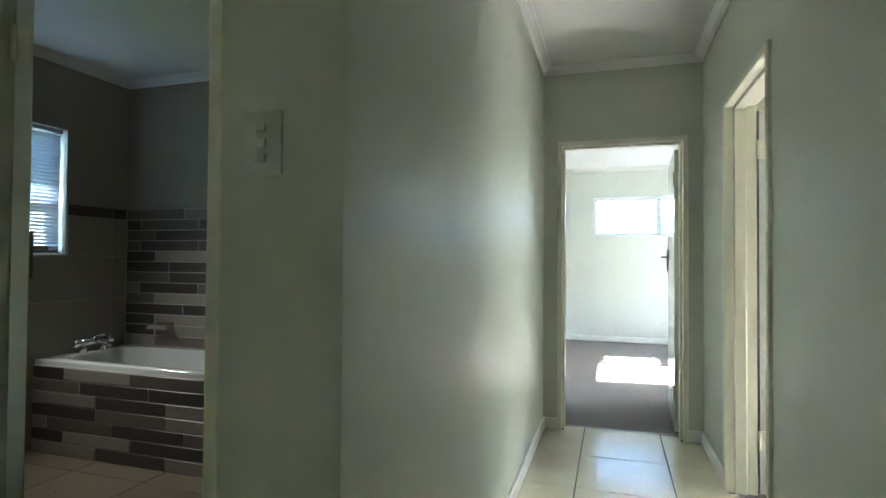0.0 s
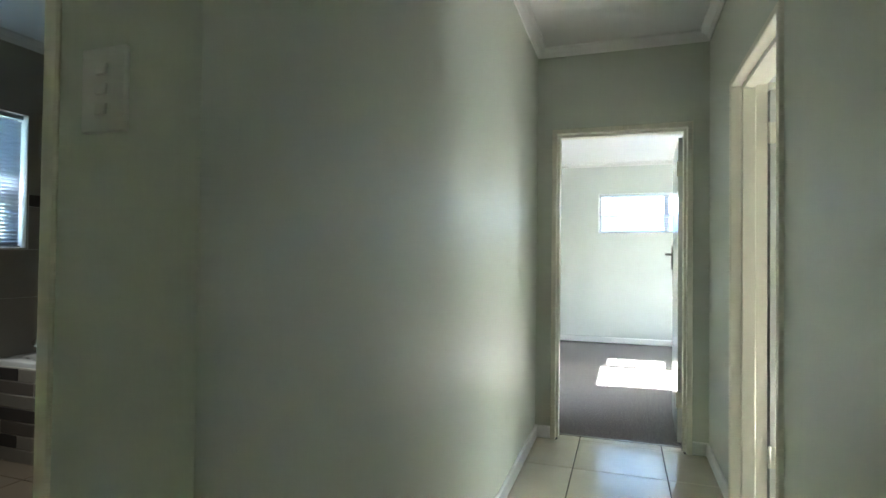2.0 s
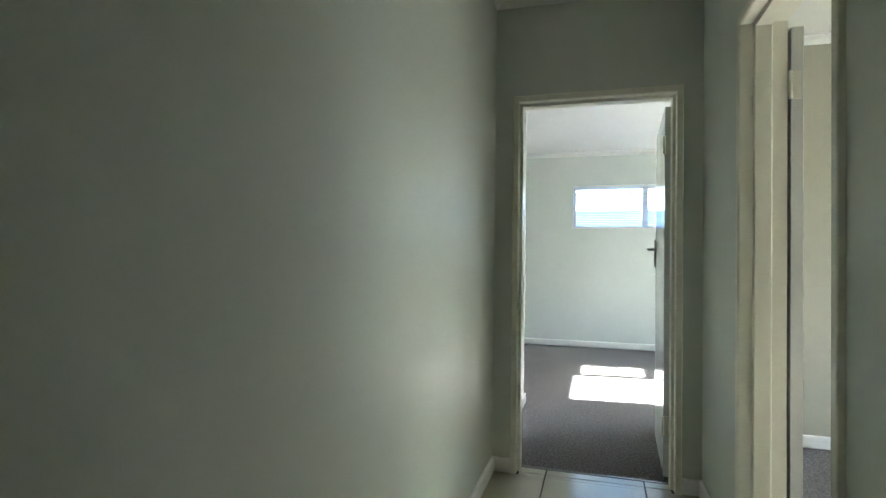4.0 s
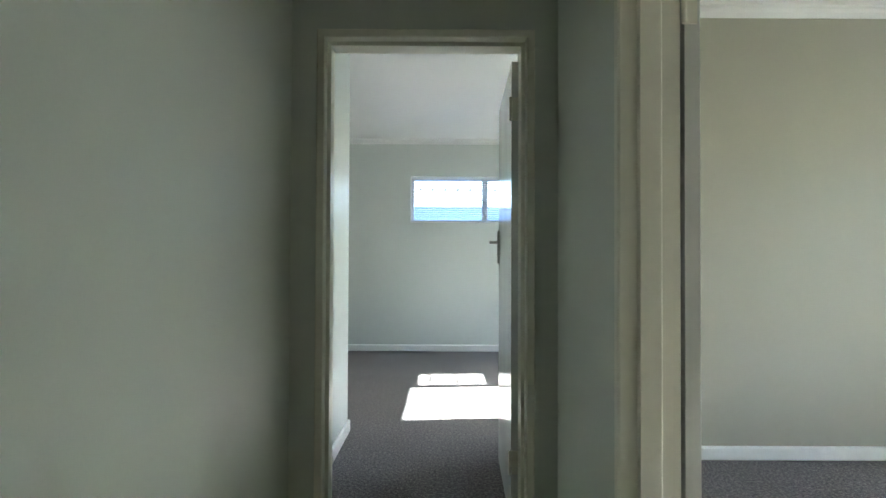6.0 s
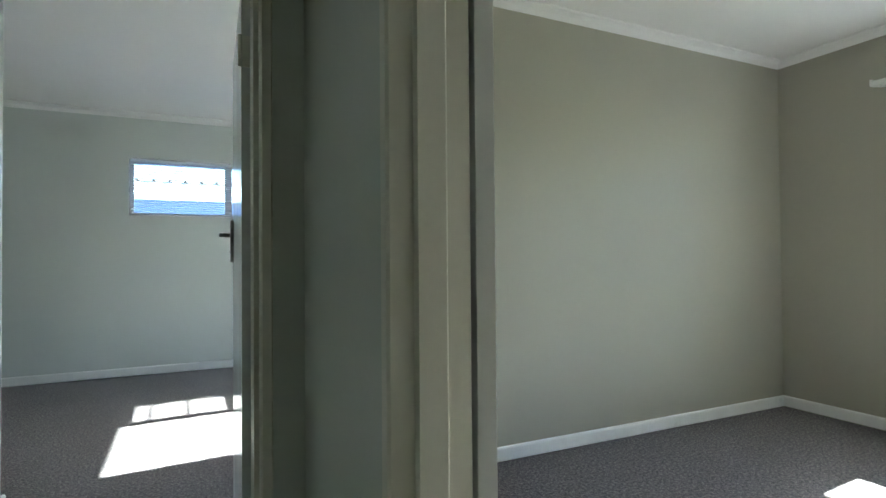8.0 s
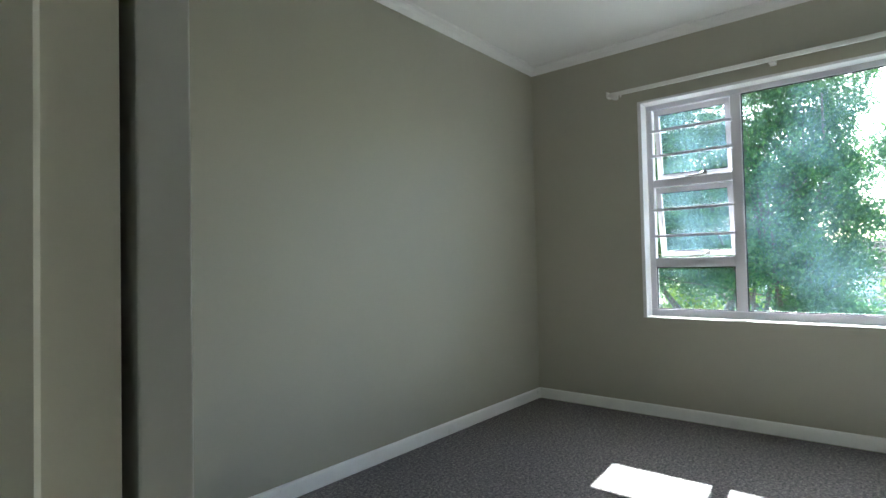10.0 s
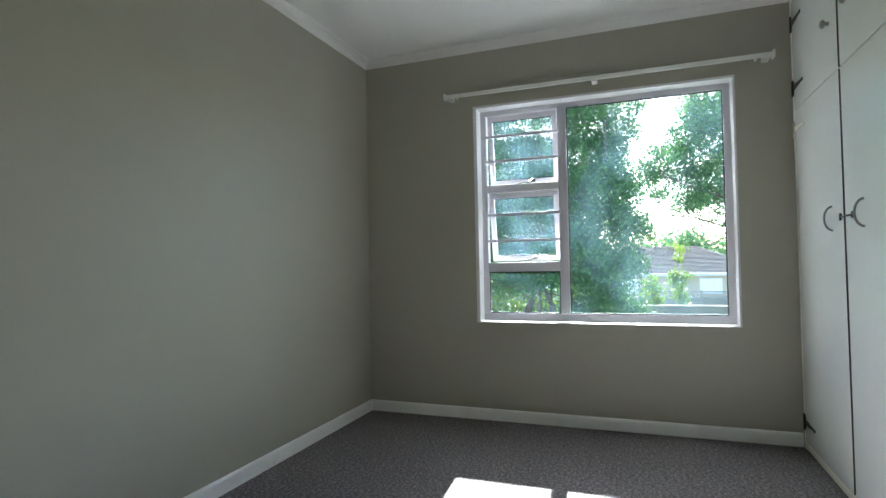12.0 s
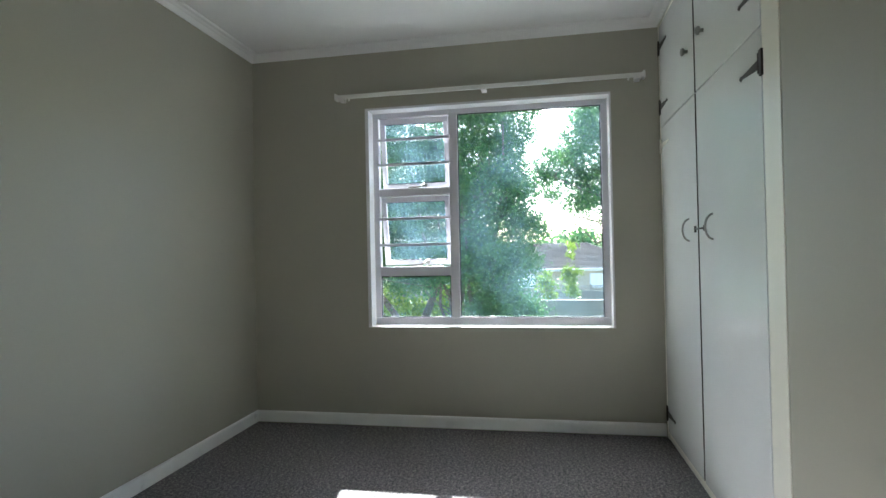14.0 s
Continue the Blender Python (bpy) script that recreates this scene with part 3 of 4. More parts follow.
def plain_window(name, along, at, depth, lo, hi, z0, z1, mullions, transoms, label):
    """White frame with mullions and transoms and one pane a light; at: the frame's middle across the wall."""
    w = empty(name, (lo, at, z0) if along == "x" else (at, lo, z0))
    o = w.matrix_basis.translation.copy()

    def turn(bm):
        for v in bm.verts:
            if along == "y":
                v.co = Vector((v.co.y, v.co.x, v.co.z))
            v.co -= o
        return bm

    a, b, f = at - depth / 2, at + depth / 2, 0.04
    e = 0.003
    for kind, r in (("frame_side", (lo + e, lo + f, a, b, z0 + e, z1 - e)), ("frame_side", (hi - f, hi - e, a, b, z0 + e, z1 - e)),
                    ("frame_bottom", (lo + f, hi - f, a, b, z0 + e, z0 + f)), ("frame_top", (lo + f, hi - f, a, b, z1 - f, z1 - e))):
        part(kind, turn(boxes(r, bevel=0.003)), ALU, w)
    for r in ((lo, hi, -1, z0 + 0.0005, z0 + e), (lo, hi, -1, z1 - e, z1 - 0.0005), (lo + 0.0005, lo + e, -1, z0 + e, z1 - e), (hi - e, hi - 0.0005, -1, z0 + e, z1 - e)):
        inner = (MAIN_N - 0.001, a) if along == "x" else (b, BATH_W + 0.001)
        part("reveal_lining", turn(boxes((r[0], r[1], *inner, r[3], r[4]))), SKIRT, w)
    xs = [lo + f, *[v for m in mullions for v in (m - 0.035, m + 0.035)], hi - f]
    for m in mullions:
        part("mullion", turn(boxes((m - 0.035, m + 0.035, a - 0.004, b, z0 + f, z1 - f), bevel=0.003)), ALU, w)
    zs = [z0 + f, *[v for t in transoms for v in (t - 0.025, t + 0.025)], z1 - f]
    for k in range(0, len(xs), 2):
        for t in transoms:
            part("transom", turn(boxes((xs[k], xs[k + 1], a, b, t - 0.025, t + 0.025), bevel=0.003)), ALU, w)
        for j in range(0, len(zs), 2):
            pane = part("pane", turn(boxes((xs[k], xs[k + 1], at, at + 0.004, zs[j], zs[j + 1]))), GLASS, w)
            pane.visible_shadow = False
    return tagged(w, label, "window", kind="structure")


plain_window("window_high", "x", MAIN_N + 0.13, 0.05, *HIGH_X, *HIGH_Z, [0.60], [], "narrow white window high in the bedroom wall")
blind("venetian_blind", "x", MAIN_N + 0.055, HIGH_X[0] + 0.012, HIGH_X[1] - 0.012, HIGH_Z[0] + 0.002, HIGH_Z[1] - 0.003, 0.0237, radians(-12),
      "white venetian blind with open slats in the high window")
plain_window("window_bathroom", "y", BATH_W - 0.12, 0.05, *BATH_WIN[0], *BATH_WIN[1], [2.62], [1.55], "white window above the bath")
blind("venetian_blind", "y", BATH_W - 0.045, BATH_WIN[0][0] + 0.01, BATH_WIN[0][1] - 0.012, BATH_WIN[1][0] + 0.002, BATH_WIN[1][1] - 0.003, 0.023, radians(54),
      "grey-blue venetian blind with half-closed slats above the bath", SLAT_GREY)

# ---- second bedroom ----
rail = empty("curtain_rail", (ROOM_E - 0.05, 2.545, 2.275))
for dx, dz in ((0.018, 0.010), (-0.022, -0.006)):
    part("track", boxes((dx - 0.007, dx + 0.007, 0.0, 2.015, dz - 0.012, dz + 0.012), bevel=0.002), PLASTIC, rail)
for y in (0.03, 1.0, 1.985):
    part("bracket", boxes((-0.032, 0.049, y - 0.016, y + 0.016, -0.027, -0.020), (0.040, 0.049, y - 0.018, y + 0.018, -0.020, 0.026), bevel=0.002), PLASTIC, rail)
for y in (-0.012, 2.015):
    part("end_stop", boxes((-0.032, 0.028, y, y + 0.012, -0.022, 0.022), bevel=0.003), PLASTIC, rail)
for y in (0.05, 0.09, 1.925, 1.955):
    part("glider", boxes((-0.027, -0.017, y - 0.005, y + 0.005, -0.034, -0.016), bevel=0.002), PLASTIC, rail)
tagged(rail, "white double curtain rail with brackets over the bedroom window", "curtain rail")

wd = empty("wardrobe", (2.586, 1.76, 0))
WX, WY, FRONT = 2.586, 1.76, ROOM_S - 1.76


def wpart(kind, rows, mat, parent=None, bevel=0.003, label=""):
    return part(kind, boxes(*[(r[0] - WX, r[1] - WX, r[2], r[3], r[4], r[5]) for r in rows], bevel=bevel), mat, parent or wd, label)


wpart("side_panel", [(2.59, 2.608, 0.02, FRONT - 0.024, 0.002, 2.636)], CARCASS)
wpart("side_panel", [(4.295, 4.313, 0.02, FRONT - 0.024, 0.002, 2.636)], CARCASS)
wpart("back_panel", [(2.59, 4.313, 0.0, 0.018, 0.002, 2.636)], CARCASS)
for z in (0.052, 1.929, 2.60):
    wpart("shelf", [(2.61, 4.293, 0.02, FRONT - 0.026, z, z + 0.018)], CARCASS)
wpart("side_stile", [(2.588, 2.722, FRONT - 0.022, FRONT + 0.003, 0.002, 2.636)], WHITE)
wpart("side_stile", [(4.262, 4.315, FRONT - 0.022, FRONT - 0.002, 0.002, 2.636)], WHITE)
wpart("plinth", [(2.722, 4.262, FRONT - 0.022, FRONT - 0.006, 0.002, 0.050)], WHITE)
wpart("head_rail", [(2.722, 4.262, FRONT - 0.022, FRONT - 0.004, 2.56, 2.636)], WHITE)
LEAVES = {"a": (2.727, 3.502), "b": (3.527, 4.258)}
doors = {}
for key, (xa, xb) in LEAVES.items():
    doors[key] = wpart("door", [(xa, xb, FRONT - 0.018, FRONT + 0.004, 0.055, 1.932)], DOORPAINT)
    doors[key + "top"] = wpart("top_door", [(xa, xb, FRONT - 0.018, FRONT + 0.004, 1.937, 2.556)], DOORPAINT)
# dark strips laid along the meeting edge to draw the shade of the gap
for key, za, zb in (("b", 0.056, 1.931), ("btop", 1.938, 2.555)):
    wpart("edge_strip", [(3.5245, 3.527, FRONT - 0.018, FRONT + 0.003, za, zb)], CARCASS, doors[key], 0, "dark strip standing for the shade in the door gap")
for key, x in (("a", 3.289), ("b", 3.675)):
    arc = [(x - WX, FRONT + 0.003 + 0.034 * math.cos(a), 1.275 + 0.056 * math.sin(a)) for a in [radians(-90 + 15 * i) for i in range(13)]]
    part("handle", tube(bmesh.new(), arc, 0.005, 8), STEEL, doors[key], "curved steel handle")
for key, x in (("atop", 3.359), ("btop", 3.63)):
    part("knob", lathe(bmesh.new(), [(0.010, 0), (0.008, 0.014), (0.020, 0.020), (0.021, 0.028), (0.014, 0.035), (0.004, 0.037)], (x - WX, FRONT + 0.003, 2.177), (0, 1, 0)), STEEL, doors[key], "round steel knob")
bolt = tube(bmesh.new(), [(3.400 - WX, FRONT + 0.010, 1.274), (3.535 - WX, FRONT + 0.010, 1.274)], 0.004, 8)
box(bolt, 3.392 - WX, 3.404 - WX, FRONT + 0.003, FRONT + 0.014, 1.260, 1.288, bevel=0.002)
part("bolt", bolt, BRONZE, doors["a"], "small dark bolt across the gap")
part("bolt_keep", boxes((3.545 - WX, 3.560 - WX, FRONT + 0.003, FRONT + 0.012, 1.258, 1.290), bevel=0.002), BRONZE, doors["b"], "small dark bolt keep")


def strap(parent, x, z, way, mat, label):
    """T-hinge: a plate on the stile and a strap that tapers to a point."""
    bm = bmesh.new()
    y0, y1 = FRONT + 0.003, FRONT + 0.008
    box(bm, *sorted((x - WX - way * 0.014, x - WX + way * 0.008)), y0, y1 + 0.003, z - 0.045, z + 0.045, bevel=0.0015)
    tube(bm, [(x - WX + way * 0.010, y1, z - 0.035), (x - WX + way * 0.010, y1, z + 0.035)], 0.006, 8)
    tri = [(x - WX + way * 0.012, 0.017), (x - WX + way * 0.10, 0.011), (x - WX + way * 0.175, 0.005), (x - WX + way * 0.185, 0.010), (x - WX + way * 0.197, 0.0)]
    up = [(a, h) for a, h in tri] + [(a, -h) for a, h in tri[-2::-1]]
    lo = [bm.verts.new((a, y0, z + h)) for a, h in up]
    hi = [bm.verts.new((a, y1, z + h)) for a, h in up]
    bm.faces.new(lo[::-1])
    bm.faces.new(hi)
    for i in range(len(up)):
        j = (i + 1) % len(up)
        bm.faces.new((lo[i], lo[j], hi[j], hi[i]))
    part("strap_hinge", bm, mat, parent, label)


for key, x, z, way, mat, label in (("a", 2.724, 1.807, 1, BRONZE, "dark bronze strap hinge"), ("a", 2.724, 0.17, 1, BRONZE, "dark bronze strap hinge"),
                                   ("atop", 2.724, 2.075, 1, BRONZE, "dark bronze strap hinge"), ("atop", 2.724, 2.44, 1, BRONZE, "dark bronze strap hinge"),
                                   ("b", 4.262, 1.82, -1, WHITE, "strap hinge painted white"), ("b", 4.262, 0.165, -1, BRONZE, "dark bronze strap hinge"),
                                   ("btop", 4.262, 2.06, -1, BRONZE, "dark bronze strap hinge"), ("btop", 4.262, 2.43, -1, BRONZE, "dark bronze strap hinge")):
    strap(doors[key], x, z, way, mat, label)
tagged(wd, "white painted built-in wardrobe with strap hinges and curved steel handles", "wardrobe")

# ---- hall ----
sw = empty("light_switch", (-0.725, 1.147, 1.452))
part("cover_plate", boxes((-0.043, 0.043, -0.010, 0.0, -0.064, 0.064), bevel=0.003), PLASTIC, sw)
for i, z in enumerate((0.030, 0.0, -0.030)):
    bm = boxes((-0.010, 0.010, -0.015, -0.009, z - 0.009, z + 0.009), bevel=0.002)
    for v in bm.verts:
        v.co.y += 0.15 * (v.co.z - z)
    part("rocker", bm, PLASTIC, sw)
tagged(sw, "white three-way light switch on the painted wall", "light switch")

# ---- bathroom ----
BX0, BX1, BY0, BY1, RIM = BATH_W, -1.86, 2.735, BATH_N, 0.575


def bathtub():
    """Built-in tub: flat rim, rolled lip and a basin lofted from rounded rings."""
    cx, cy = (BX0 + BX1) / 2, (BY0 + BY1) / 2
    hx, hy = (BX1 - BX0) / 2 - 0.004, (BY1 - BY0) / 2 - 0.003
    bm = bmesh.new()
    rows = [(1.0, 1.0, RIM - 0.035, 40), (1.0, 1.0, RIM - 0.006, 40), (0.996, 0.99, RIM, 40), (0.92, 0.80, RIM, 6), (0.905, 0.775, RIM - 0.004, 5), (0.89, 0.75, RIM - 0.02, 5),
            (0.85, 0.70, RIM - 0.16, 4.5), (0.80, 0.64, RIM - 0.30, 4), (0.74, 0.56, RIM - 0.38, 4), (0.60, 0.42, RIM - 0.40, 3.5)]
    n, rings = 72, []
    for sx, sy, z, e in rows:
        ring = []
        for k in range(n):
            a = k * math.tau / n
            c, s = math.cos(a), math.sin(a)
            if e == 40:
                q = 1 / max(abs(c), abs(s))
                x, y = c * q, s * q
            else:
                x, y = math.copysign(abs(c) ** (2 / e), c), math.copysign(abs(s) ** (2 / e), s)
            ring.append(bm.verts.new((x * sx * hx, y * sy * hy, z)))
        rings.append(ring)
    for r, s in zip(rings, rings[1:]):
        for k in range(n):
            bm.faces.new((r[k], r[(k + 1) % n], s[(k + 1) % n], s[k])).smooth = True
    bm.faces.new(rings[-1])
    t = empty("bathtub", (cx, cy, 0))
    part("tub", bm, ACRYLIC, t)
    part("overflow", lathe(bmesh.new(), [(0.03, 0), (0.03, 0.006), (0.022, 0.010), (0.010, 0.011)], (-0.865 * hx, 0.0, RIM - 0.10), (1, 0, 0.15)), CHROME, t, "round chrome overflow")
    part("drain", lathe(bmesh.new(), [(0.034, 0), (0.034, 0.004), (0.022, 0.006), (0.012, 0.009)], (-0.5 * hx, 0.0, RIM - 0.40), (0, 0, 1)), CHROME, t, "chrome drain plug")
    return tagged(t, "white acrylic built-in bath with a tiled front", "bathtub")


bathtub()
tagged(part("bath_front_wall", boxes((BATH_W, BX1 + 0.02, BY0 - 0.006, BY0 + 0.03, 0.0, RIM - 0.032)), GROUT_LIGHT), "tiled bath front in brown and grey strips", "bath panel", kind="structure")
tagged(part("bath_end_wall", boxes((BX1, -0.72, BY0 + 0.2, BATH_N, 0.0, 0.54)), TILE_TAUPE), "low tiled ledge at the end of the bath", "ledge", kind="structure")

mixer = empty("bath_mixer", (BATH_W + 0.11, 3.06, RIM))
part("body", tube(bmesh.new(), [(0, -0.10, 0.075), (0, 0.10, 0.075)], 0.022, 14), CHROME, mixer)
for y in (-0.075, 0.075):
    part("leg", tube(bmesh.new(), [(0, y, 0.0), (0, y, 0.07)], [0.022, 0.013], 12), CHROME, mixer)
    part("tap_handle", lathe(bmesh.new(), [(0.020, 0), (0.026, 0.008), (0.026, 0.035), (0.016, 0.045)], (0, math.copysign(0.098, y), 0.075), (0, math.copysign(1, y), 0)), CHROME, mixer)
part("spout", tube(bmesh.new(), [(0.0, 0, 0.075), (0.06, 0, 0.085), (0.12, 0, 0.075), (0.145, 0, 0.05)], [0.016, 0.016, 0.014, 0.012], 12), CHROME, mixer)
part("lever", tube(bmesh.new(), [(0.0, 0, 0.09), (0.01, 0, 0.115), (0.08, 0.01, 0.125)], [0.010, 0.009, 0.006], 10), CHROME, mixer)
tagged(mixer, "chrome bath mixer tap on the bath rim", "tap")

dish = empty("soap_dish", (-3.20, BATH_N - 0.012, 0.72))
bm = boxes((-0.085, 0.085, -0.075, 0.004, -0.012, 0.012), bevel=0.006)
part("tray", bm, STRIP[2], dish)
part("back", boxes((-0.05, 0.085, -0.016, 0.004, 0.012, 0.035), bevel=0.004), STRIP[1], dish)
tagged(dish, "grey ceramic soap dish fixed to the tiled wall", "soap dish")

# ---- outside ----
GROUND = -2.6
bm = boxes((-3000, 3000, -3000, 3000, GROUND - 0.5, GROUND))
tagged(part("ground", bm, GRASS), "dry lawn reaching to the distance", "ground", kind="structure")
tagged(part("foundation_wall", boxes((-3.74, 0.659, -2.37, 5.5, GROUND, -0.12), (0.659, 4.537, 1.6, 5.5, GROUND, -0.121), (-2.57, MAIN_E + 0.22, 5.5, 9.03, GROUND, -0.122)), PAINT_OUT), "plastered lower storey of the building", "wall", kind="structure")
rng = np.random.default_rng(5)


def leaf_cloud(centres, spreads, count, size, material, name, parent):
    """Many small folded leaves scattered round clump centres, denser inside."""
    c = np.asarray(centres, float)
    pick = rng.integers(0, len(c), count)
    pos = c[pick] + rng.normal(size=(count, 3)) * np.asarray(spreads, float)[pick][:, None] * (1, 1, 0.8)
    d = rng.normal(size=(count, 3)) + (0, 0, -0.5)
    d /= np.linalg.norm(d, axis=1)[:, None]
    e = np.cross(d, rng.normal(size=(count, 3)))
    e /= np.linalg.norm(e, axis=1)[:, None]
    s = size * rng.uniform(0.6, 1.4, count)[:, None]
    v = np.stack([pos - d * s, pos + e * s * 0.42, pos + d * s, pos - e * s * 0.42], 1).reshape(-1, 3)
    me = bpy.data.meshes.new(name)
    me.from_pydata(v.tolist(), [], np.arange(count * 4).reshape(-1, 4).tolist())
    me.materials.append(material)
    ob = new(name, me)
    ob.parent = parent
    return ob


def tree(at, stems, limbs, clumps, leaves, size, material, label, kind="tree", lift=0.5):
    """Stems and limbs as tapered bars in local metres, a crown of clumps (x, y, z, spread)."""
    t = empty(kind, at)
    up = Vector((0, 0, lift))
    stems = [([p + up if i else p for i, p in enumerate(pts)], r) for pts, r in stems]
    limbs = [([p + up for p in pts], r) for pts, r in limbs]
    clumps = [(c[0], c[1], c[2] + lift, c[3]) for c in clumps]
    for pts, r in stems:
        n = len(pts)
        part("trunk", tube(bmesh.new(), pts, [r * (1 - 0.7 * i / max(n - 1, 1)) for i in range(n)], 8), BARK, t)
    for pts, r in limbs:
        n = len(pts)
        part("limb", tube(bmesh.new(), pts, [r * (1 - 0.8 * i / max(n - 1, 1)) for i in range(n)], 6), BARK, t)
    leaf_cloud([c[:3] for c in clumps], [c[3] for c in clumps], leaves, size, material, "crown", t)
    return tagged(t, label, "tree" if kind == "tree" else "shrub")


def wander(a, b, steps, sway):
    a, b = Vector(a), Vector(b)
    return [a.lerp(b, i / steps) + (Vector(rng.normal(size=3)) * sway if 0 < i < steps else Vector()) for i in range(steps + 1)]


# dense many-stemmed tree beside the window
stems = [(wander((rng.normal() * 0.15, rng.normal() * 0.45, 0), (rng.normal() * 0.5, rng.uniform(-0.9, 2.2), rng.uniform(5.5, 7.4)), 6, 0.10), rng.uniform(0.03, 0.07)) for _ in range(13)]
clumps = []
for _ in range(300):
    z = rng.uniform(0.9, 7.5)
    clumps.append((rng.normal() * 0.6, rng.uniform(-1.5, 3.6) if z > 2.4 else rng.uniform(-1.35, 0.2), z, rng.uniform(0.13, 0.28)))
for _ in range(300):
    clumps.append((rng.normal() * 0.6, rng.uniform(-1.1, 3.9), rng.uniform(2.6, 7.4), rng.uniform(0.13, 0.28)))
limbs = [(wander((0, rng.uniform(-0.4, 0.6), max(c[2] - 0.9, 0.6)), c[:3], 3, 0.05), 0.022) for c in clumps[::8]]
tree((14.6, 4.75, GROUND), stems, limbs, clumps, 190000, 0.042, LEAF, "tall dense dark green tree with many thin stems")

# spreading tree whose branches reach over from the side
limbs, clumps = [], []
for b, e, leafy in (((0, 0, 3.2), (-0.8, 4.4, 5.2), 1), ((0, 0, 3.5), (-0.4, 5.2, 4.4), 0), ((0, 0, 3.3), (-0.3, 4.7, 3.75), 0), ((0, 0, 3.4), (-0.6, 3.6, 6.6), 1), ((0, 0, 3.4), (0.5, 2.8, 7.0), 1)):
    pts = wander(b, e, 7, 0.14)
    limbs.append((pts, 0.05))
    for p in pts[2:]:
        for _ in range(2):
            q = p + Vector(rng.normal(size=3)) * 0.35
            limbs.append((wander(p, q, 2, 0.04), 0.012))
            if leafy or rng.random() < 0.05:
                clumps.append((q.x, q.y, q.z + 0.1, rng.uniform(0.12, 0.24)))
while len(clumps) < 190:
    y, z = rng.uniform(2.4, 4.8), rng.uniform(4.2, 7.4)
    if z > 4.3 + 0.5 * abs(y - 3.6) and not (y > 3.7 and z > 6.3) and rng.random() < 0.85:
        clumps.append((rng.normal() * 0.6, y, z, rng.uniform(0.11, 0.25)))
        if rng.random() < 0.3:
            limbs.append((wander((0.2, y - 1.0, z - 0.5), (0, y, z), 3, 0.06), 0.018))
tree((15.6, -1.6, GROUND), [(wander((0, -0.2, 0), (0, 0, 3.4), 4, 0.06), 0.2)], limbs, clumps, 36000, 0.042, LEAF, "leafy tree with bare lower branches reaching across")
# trunk and scrub seen through the low pane
tree((17.5, 7.35, GROUND), [(wander((0, 0, 0), (0.2, -0.9, 2.6), 4, 0.08), 0.22), (wander((0, 0, 0.4), (-0.3, 1.2, 2.8), 4, 0.08), 0.16)], [],
     [(rng.normal() * 0.8, rng.uniform(-2.6, 2.6), rng.uniform(2.2, 6.0), 0.4) for _ in range(60)], 12000, 0.07, LEAF, "forked tree with a dark spreading crown")
for at, w, h, n in (((19.0, 8.2, GROUND), 1.1, 2.5, 2600), ((19.0, 6.35, GROUND), 1.0, 2.4, 2600), ((24.0, 2.95, GROUND), 0.32, 2.5, 1500), ((26.0, 1.85, GROUND), 0.34, 3.7, 1300)):
    tree(at, [(wander((0, 0, 0), (0, 0, h * 0.7), 3, 0.03), 0.03)], [], [(rng.normal() * w * 0.4, rng.normal() * w * 0.5, rng.uniform(0.35, 1.0) * h, 0.10 + 0.1 * w) for _ in range(16)], n, 0.075, LEAF_LIME,
         "bright lime green shrub by the garden wall", "shrub")
for at in ((60, 1.8, GROUND), (64, -3, GROUND), (60, -14, GROUND), (66, 18, GROUND)):
    tree(at, [(wander((0, 0, 0), (0, 0, 4), 3, 0.1), 0.25)], [], [(rng.normal() * 2.2, rng.normal() * 2.6, rng.uniform(2.0, 4.8), 0.7) for _ in range(30)], 2600, 0.26, LEAF, "distant dark green garden tree")

tagged(part("garden_wall_low", boxes((20.0, 20.15, -12, 16, GROUND, -0.56), (19.97, 20.18, -12, 16, -0.56, -0.50)), PRECAST), "low grey plastered garden wall", "garden wall", kind="structure")
fence = empty("precast_fence", (32.5, 0, GROUND))
for i in range(17):
    y = -12 + i * 1.55
    part("post", boxes((-0.06, 0.06, y - 0.06, y + 0.06, 0, 1.9), bevel=0.01), PRECAST, fence)
    if i < 16:
        for k in range(4):
            part("panel", boxes((-0.025, 0.025, y + 0.062, y + 1.488, k * 0.38, k * 0.38 + 0.372), bevel=0.006), PRECAST, fence)
        bm = boxes((-0.025, 0.025, y + 0.062, y + 1.488, 1.525, 1.56), (-0.025, 0.025, y + 0.062, y + 1.488, 1.80, 1.84))
        for j in range(9):
            for s in (-1, 1):
                c = y + 0.14 + j * 0.158
                tube(bm, [(0, c - s * 0.075, 1.56), (0, c + s * 0.075, 1.80)], 0.016, 4)
        part("lattice_panel", bm, PRECAST, fence)
tagged(fence, "weathered grey precast fence with a lattice top", "fence")

